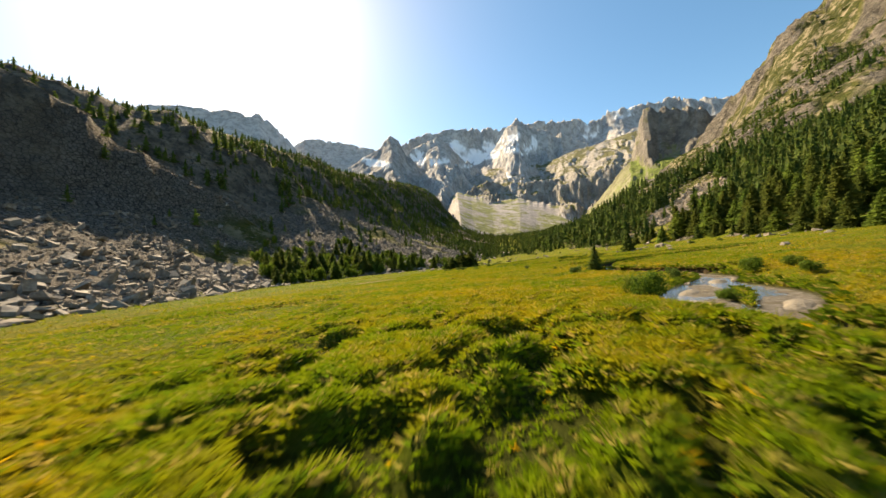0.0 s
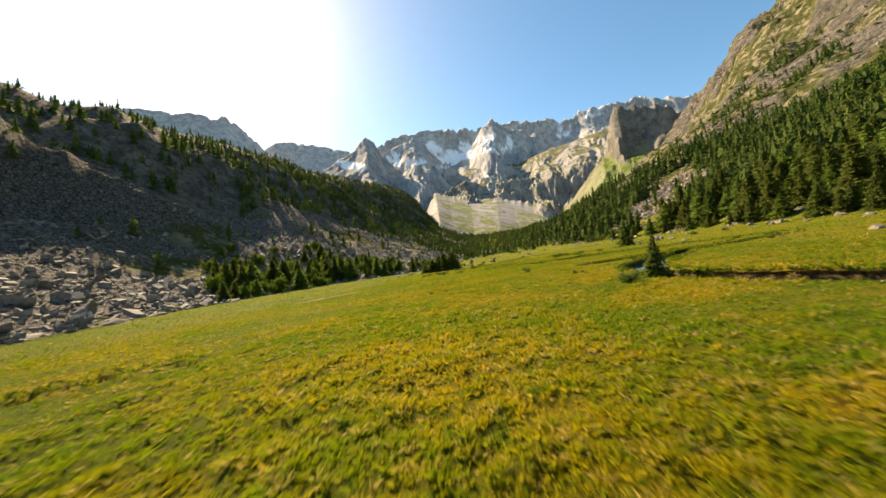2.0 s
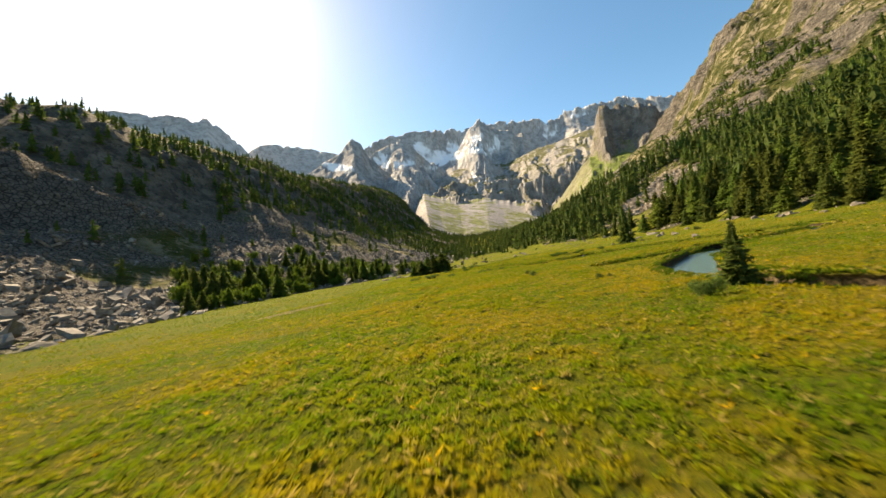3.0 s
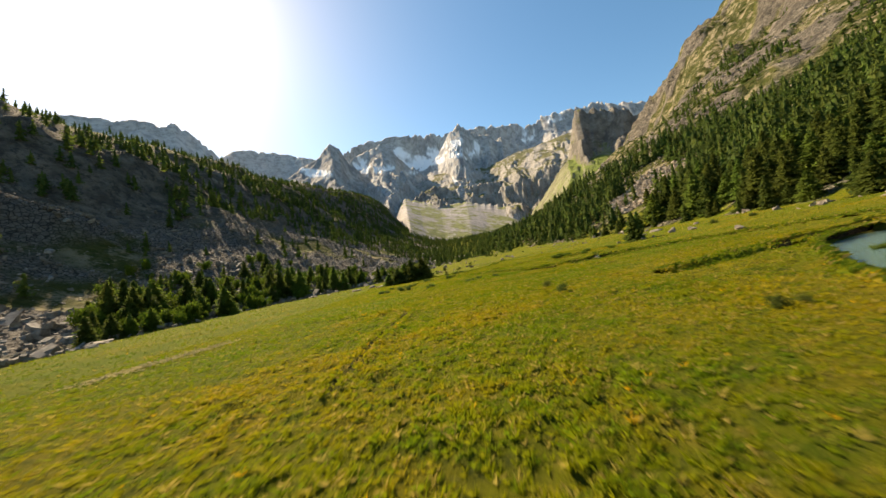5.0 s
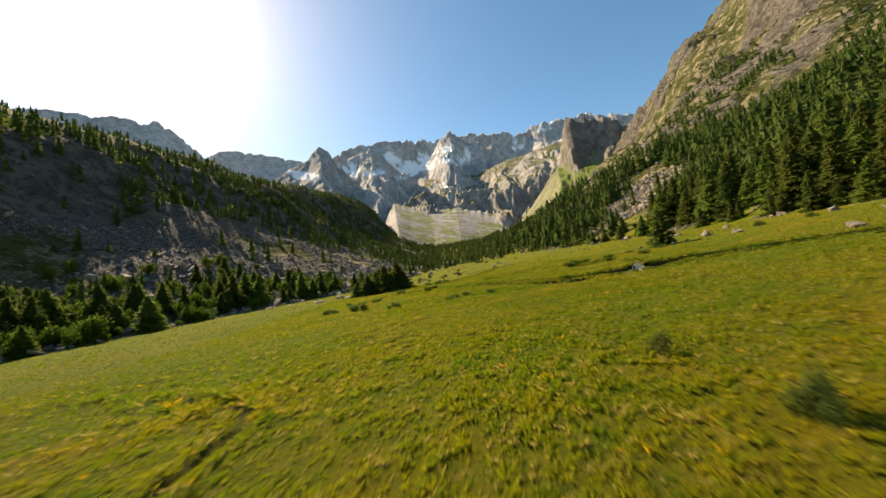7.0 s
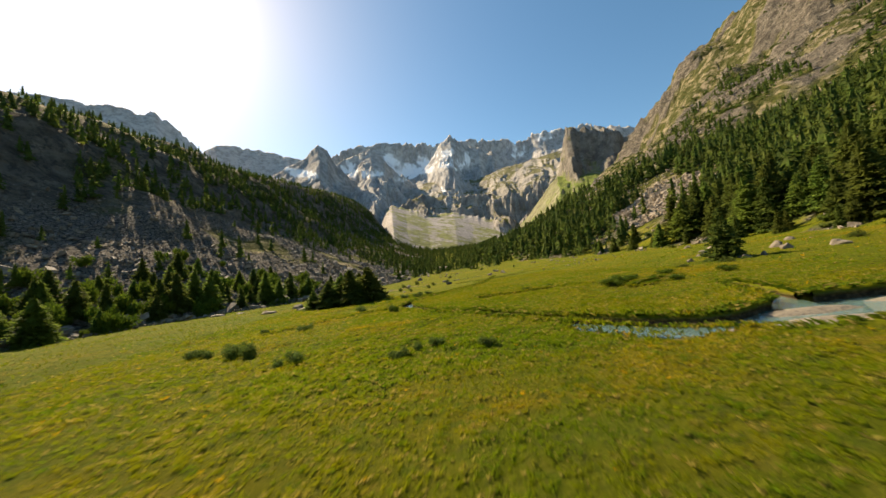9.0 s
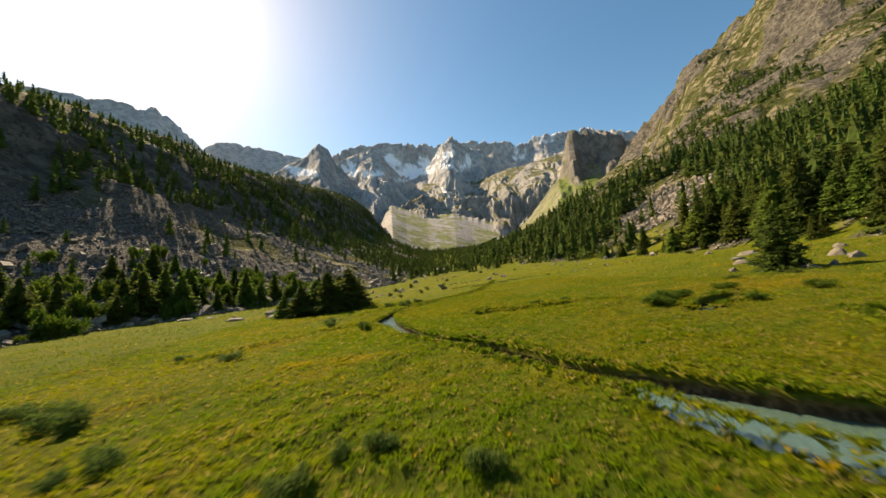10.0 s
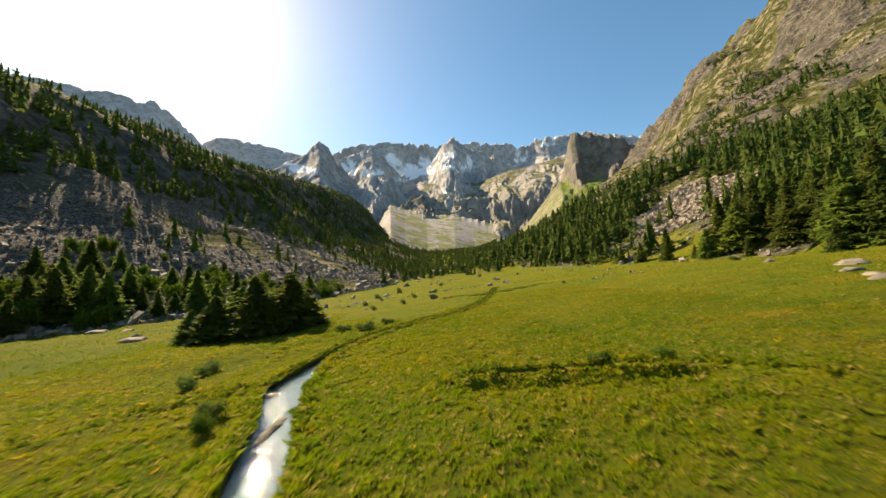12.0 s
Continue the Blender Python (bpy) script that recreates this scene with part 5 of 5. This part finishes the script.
# dwarf pine and alder mats high on the sunny slope
sx, sy = scatter(24000, 60, 640, -20, 700)
ss = sx - toe_right(sy)
keep = (ss > -1) & (ss < np.interp(sy, [330, 420], [480, 60])) & (rng.random(24000) < sstep(0.44, 0.58, fbm(sx / 22, sy / 22, 4, 35)) * 0.95 + 0.5 * sstep(16, 4, ss))
sx, sy = sx[keep][:9000], sy[keep][:9000]
sz = land(sx, sy, False)[0]
v, f = leaf_cloud(44, 40, 0.34, 6)
w = (2.2 + 3.2 * rng.random(len(sx)))[:, None]
V = np.stack([w * v[:, 0] + sx[:, None], w * v[:, 1] + sy[:, None], 0.55 * w * v[:, 2] + sz[:, None]], -1).reshape(-1, 3)
tagged(new("dwarf_pine_mats", mesh_from("dwarf_pine_mats", V, (f[None] + (np.arange(len(sx)) * len(v))[:, None, None]).reshape(-1, 3), FOREST)), "dark green dwarf pine mats on the rocky slope", "shrubs", kind="stuff")


# ---- stone hut at the head of the meadow ----
def box(bm, x0, x1, y0, y1, z0, z1):
    r = bmesh.ops.create_cube(bm, size=1.0)
    for v in r["verts"]:
        v.co = Vector((x0 + (v.co.x + 0.5) * (x1 - x0), y0 + (v.co.y + 0.5) * (y1 - y0), z0 + (v.co.z + 0.5) * (z1 - z0)))


hut = tagged(new("stone_hut"), "low grey stone herdsman's hut with a slab roof", "hut")
bm = bmesh.new()
for args in ((-4, 4, -2.4, -1.9, 0, 2.2), (-4, 4, 1.9, 2.4, 0, 2.2), (-4, -3.5, -1.9, 1.9, 0, 2.2), (3.5, 4, -1.9, 1.9, 0, 2.2)):
    box(bm, *args)
part("wall", bm, SCREE, hut)
bm = bmesh.new()
for sgn in (-1, 1):
    a = [bm.verts.new((x, y, z)) for x, y, z in ((-4.4, sgn * 2.8, 2.1), (4.4, sgn * 2.8, 2.1), (4.4, 0, 3.4), (-4.4, 0, 3.4))]
    b = [bm.verts.new((v.co.x, v.co.y, v.co.z + 0.16)) for v in a]
    bm.faces.new(a), bm.faces.new(b)
    for i in range(4):
        bm.faces.new((a[i], a[(i + 1) % 4], b[(i + 1) % 4], b[i]))
bmesh.ops.recalc_face_normals(bm, faces=bm.faces)
part("roof", bm, TAN_ROCK, hut, "grey stone slab roof")
bm = bmesh.new()
box(bm, -0.5, 0.5, -2.46, -2.40, 0, 1.8)
part("door", bm, BARK, hut, "dark plank door")
hut.matrix_world = pose(62, 318, height(62, 318) - 0.1, 0, 0, 12)


# ---- grass ----
PATH_Y, PATH_X = [r[2] for r in ROWS], [r[1] for r in ROWS]


def tufts(n, y0, y1, near, far, long, wide, each, fade=False):
    """Tufts of grass blades springing from one root, between two distances from the flight line."""
    y = y0 + (y1 - y0) * rng.random(n)
    x = np.interp(y, PATH_Y + [200.0], PATH_X + [30.0]) + (near + (far - near) * rng.random(n)) * np.where(rng.random(n) < 0.5, -1, 1)
    z, sl, sr, gap, wet, cut = land(x, y)
    z = np.where(gap > 0.7, turf_height(x, y), z + cut)
    crown = clumps(x, y)
    rank = clump_zone(x, y)
    ok = (sl < -1) & (sr < 2) & (gap > -0.04) & (rng.random(n) < np.where(gap < 0.7, 1.0, (1 - rank) * (0.75 + 0.25 * crown) + rank * (0.5 + 0.5 * sstep(0.1, 0.6, crown))))
    if fade:
        ok &= rng.random(n) < sstep(y1, y1 - 6, y) * sstep(1.0, 0.6, np.abs(x - np.interp(y, PATH_Y, PATH_X)) / far)
    x, y, z, crown, gap, rank = x[ok], y[ok], z[ok], crown[ok], gap[ok], rank[ok]
    z = z + 0.05 * sstep(0.6, 0.3, gap)
    out_x, out_y = crown - clumps(x + 0.08, y), crown - clumps(x, y + 0.08)
    steep = np.hypot(out_x, out_y) + 1e-6
    pull = 0.6 * np.minimum(steep * 5, 1.0) * rank
    out_x, out_y = pull * out_x / steep, pull * out_y / steep
    n = len(x)
    L = long * (0.55 + 0.7 * rng.random(n)) * (0.75 + 0.4 * crown) * np.where(gap < 0.4, 1.5, 1.0) * (0.6 + 0.8 * vnoise(x / 5, y / 5, 72))
    a = 6.283 * (np.arange(each)[None] + rng.random((n, each))) / each
    lean = 0.25 + 0.75 * rng.random((n, each))
    l = L[:, None] * (0.6 + 0.6 * rng.random((n, each)))
    w = wide * (0.6 + 0.8 * rng.random((n, each)))
    dx, dy = np.cos(a) * lean + out_x[:, None], np.sin(a) * lean + out_y[:, None]
    X, Y, Z = x[:, None], y[:, None], z[:, None]
    sx, sy = -np.sin(a) * w, np.cos(a) * w
    low = np.stack([X + 0.25 * dx * l + sx, Y + 0.25 * dy * l + sy, Z + 0.35 * l], -1)
    tip = np.stack([X + dx * l, Y + dy * l, Z + l * (1.05 - 0.55 * lean)], -1)
    root = np.stack([x, y, z - 0.03], -1)[:, None]
    V = np.concatenate([root, np.stack([low, tip], 2).reshape(n, 2 * each, 3)], 1)
    k = np.arange(each)
    F = np.stack([0 * k, 1 + 2 * k, 2 + 2 * k], 1)[None] + (np.arange(n) * (2 * each + 1))[:, None, None]
    return V.reshape(-1, 3), F.reshape(-1, 3)


GV, GF, base = [], [], 0
for v, f in (tufts(52000, 0.8, 18, 0, 9.0, 0.125, 0.0065, 7, True), tufts(58000, 4, 110, 0, 4.0, 0.14, 0.0062, 6), tufts(84000, 1, 115, 4.0, 9.5, 0.14, 0.009, 5),
             tufts(120000, 0.8, 125, 8.5, 26, 0.15, 0.014, 4), tufts(26000, 5, 165, 26, 85, 0.22, 0.06, 4)):
    GV.append(v), GF.append(f + base)
    base += len(v)
tagged(new("meadow_grass", mesh_from("meadow_grass", np.concatenate(GV), np.concatenate(GF), BLADES)), "tufted green and straw-coloured meadow grass", "grass", kind="stuff")

# longer grass hanging over the banks of the brook and the ditches
BV, BF, base = [], [], 0
for line, depth, wet in LINES:
    if depth < 0.2:
        continue
    for a, b in zip(line[:-1], line[1:]):
        run = float(np.hypot(*(b[:2] - a[:2])))
        n = int(run * (40 if wet else 9) * (1.0 if a[0] < 34 else 0.5)) + 1
        u, side = rng.random(n), np.where(rng.random(n) < 0.5, -1.0, 1.0)
        d = (b[:2] - a[:2]) / (run + 1e-9)
        off = (a[2] + u * (b[2] - a[2]) + 0.02 + 0.5 * rng.random(n) ** 1.6) * side
        x, y = a[0] + u * (b[0] - a[0]) + d[1] * off, a[1] + u * (b[1] - a[1]) - d[0] * off
        z, _, _, gap, _, cut = land(x, y)
        ok = (gap > -0.08) & (gap < 0.7)
        x, y, z, side = x[ok], y[ok], (z + cut)[ok] + 0.02, side[ok]
        m = len(x)
        L = (0.16 + 0.16 * rng.random((m, 4))) * (0.6 + 0.8 * vnoise(x / 1.3, y / 1.3, 77))[:, None]
        ang = rng.random((m, 4)) * 6.283
        hx = 0.5 * np.cos(ang) - 0.5 * (side * d[1])[:, None]
        hy = 0.5 * np.sin(ang) + 0.5 * (side * d[0])[:, None]
        w = 0.010 + 0.008 * rng.random((m, 4))
        X, Y, Z = x[:, None], y[:, None], z[:, None]
        low = np.stack([X + 0.3 * hx * L - np.sin(ang) * w, Y + 0.3 * hy * L + np.cos(ang) * w, Z + 0.45 * L], -1)
        tip = np.stack([X + hx * L, Y + hy * L, Z + 0.55 * L], -1)
        V = np.concatenate([np.stack([x, y, z - 0.04], -1)[:, None], np.stack([low, tip], 2).reshape(m, 8, 3)], 1)
        k = np.arange(4)
        BV.append(V.reshape(-1, 3))
        BF.append((np.stack([0 * k, 1 + 2 * k, 2 + 2 * k], 1)[None] + (np.arange(m) * 9)[:, None, None] + base).reshape(-1, 3))
        base += 9 * m
tagged(new("bank_grass", mesh_from("bank_grass", np.concatenate(BV), np.concatenate(BF), BANK_BLADES)), "longer green grass hanging over the brook's banks", "grass", kind="stuff")

# strips of seeding cottongrass
CV, CF, base = [], [], 0
for x0, y0, x1, y1, half, n in ((-13.5, 49.5, -9.5, 55, 0.55, 1100), (12, 136, 22, 155, 1.0, 1200)):
    u = rng.random(n)
    x, y = x0 + u * (x1 - x0) + half * rng.normal(size=n), y0 + u * (y1 - y0) + half * rng.normal(size=n)
    z = turf_height(x, y)
    ang, L = rng.random(n) * 6.283, 0.20 + 0.12 * rng.random(n)
    c, q = np.cos(ang), np.sin(ang)
    V = np.stack([np.stack([x - 0.05 * q, y + 0.05 * c, z + 0.5 * L], -1), np.stack([x + 0.06 * c, y + 0.06 * q, z + 0.7 * L], -1), np.stack([x - 0.06 * c, y - 0.06 * q, z + 0.8 * L], -1)], 1)
    CV.append(V.reshape(-1, 3)), CF.append(np.arange(3 * n).reshape(-1, 3) + base)
    base += 3 * n
tagged(new("cottongrass", mesh_from("cottongrass", np.concatenate(CV), np.concatenate(CF), COTTON)), "pale strips of seeding cottongrass in the meadow", "grass", kind="stuff")
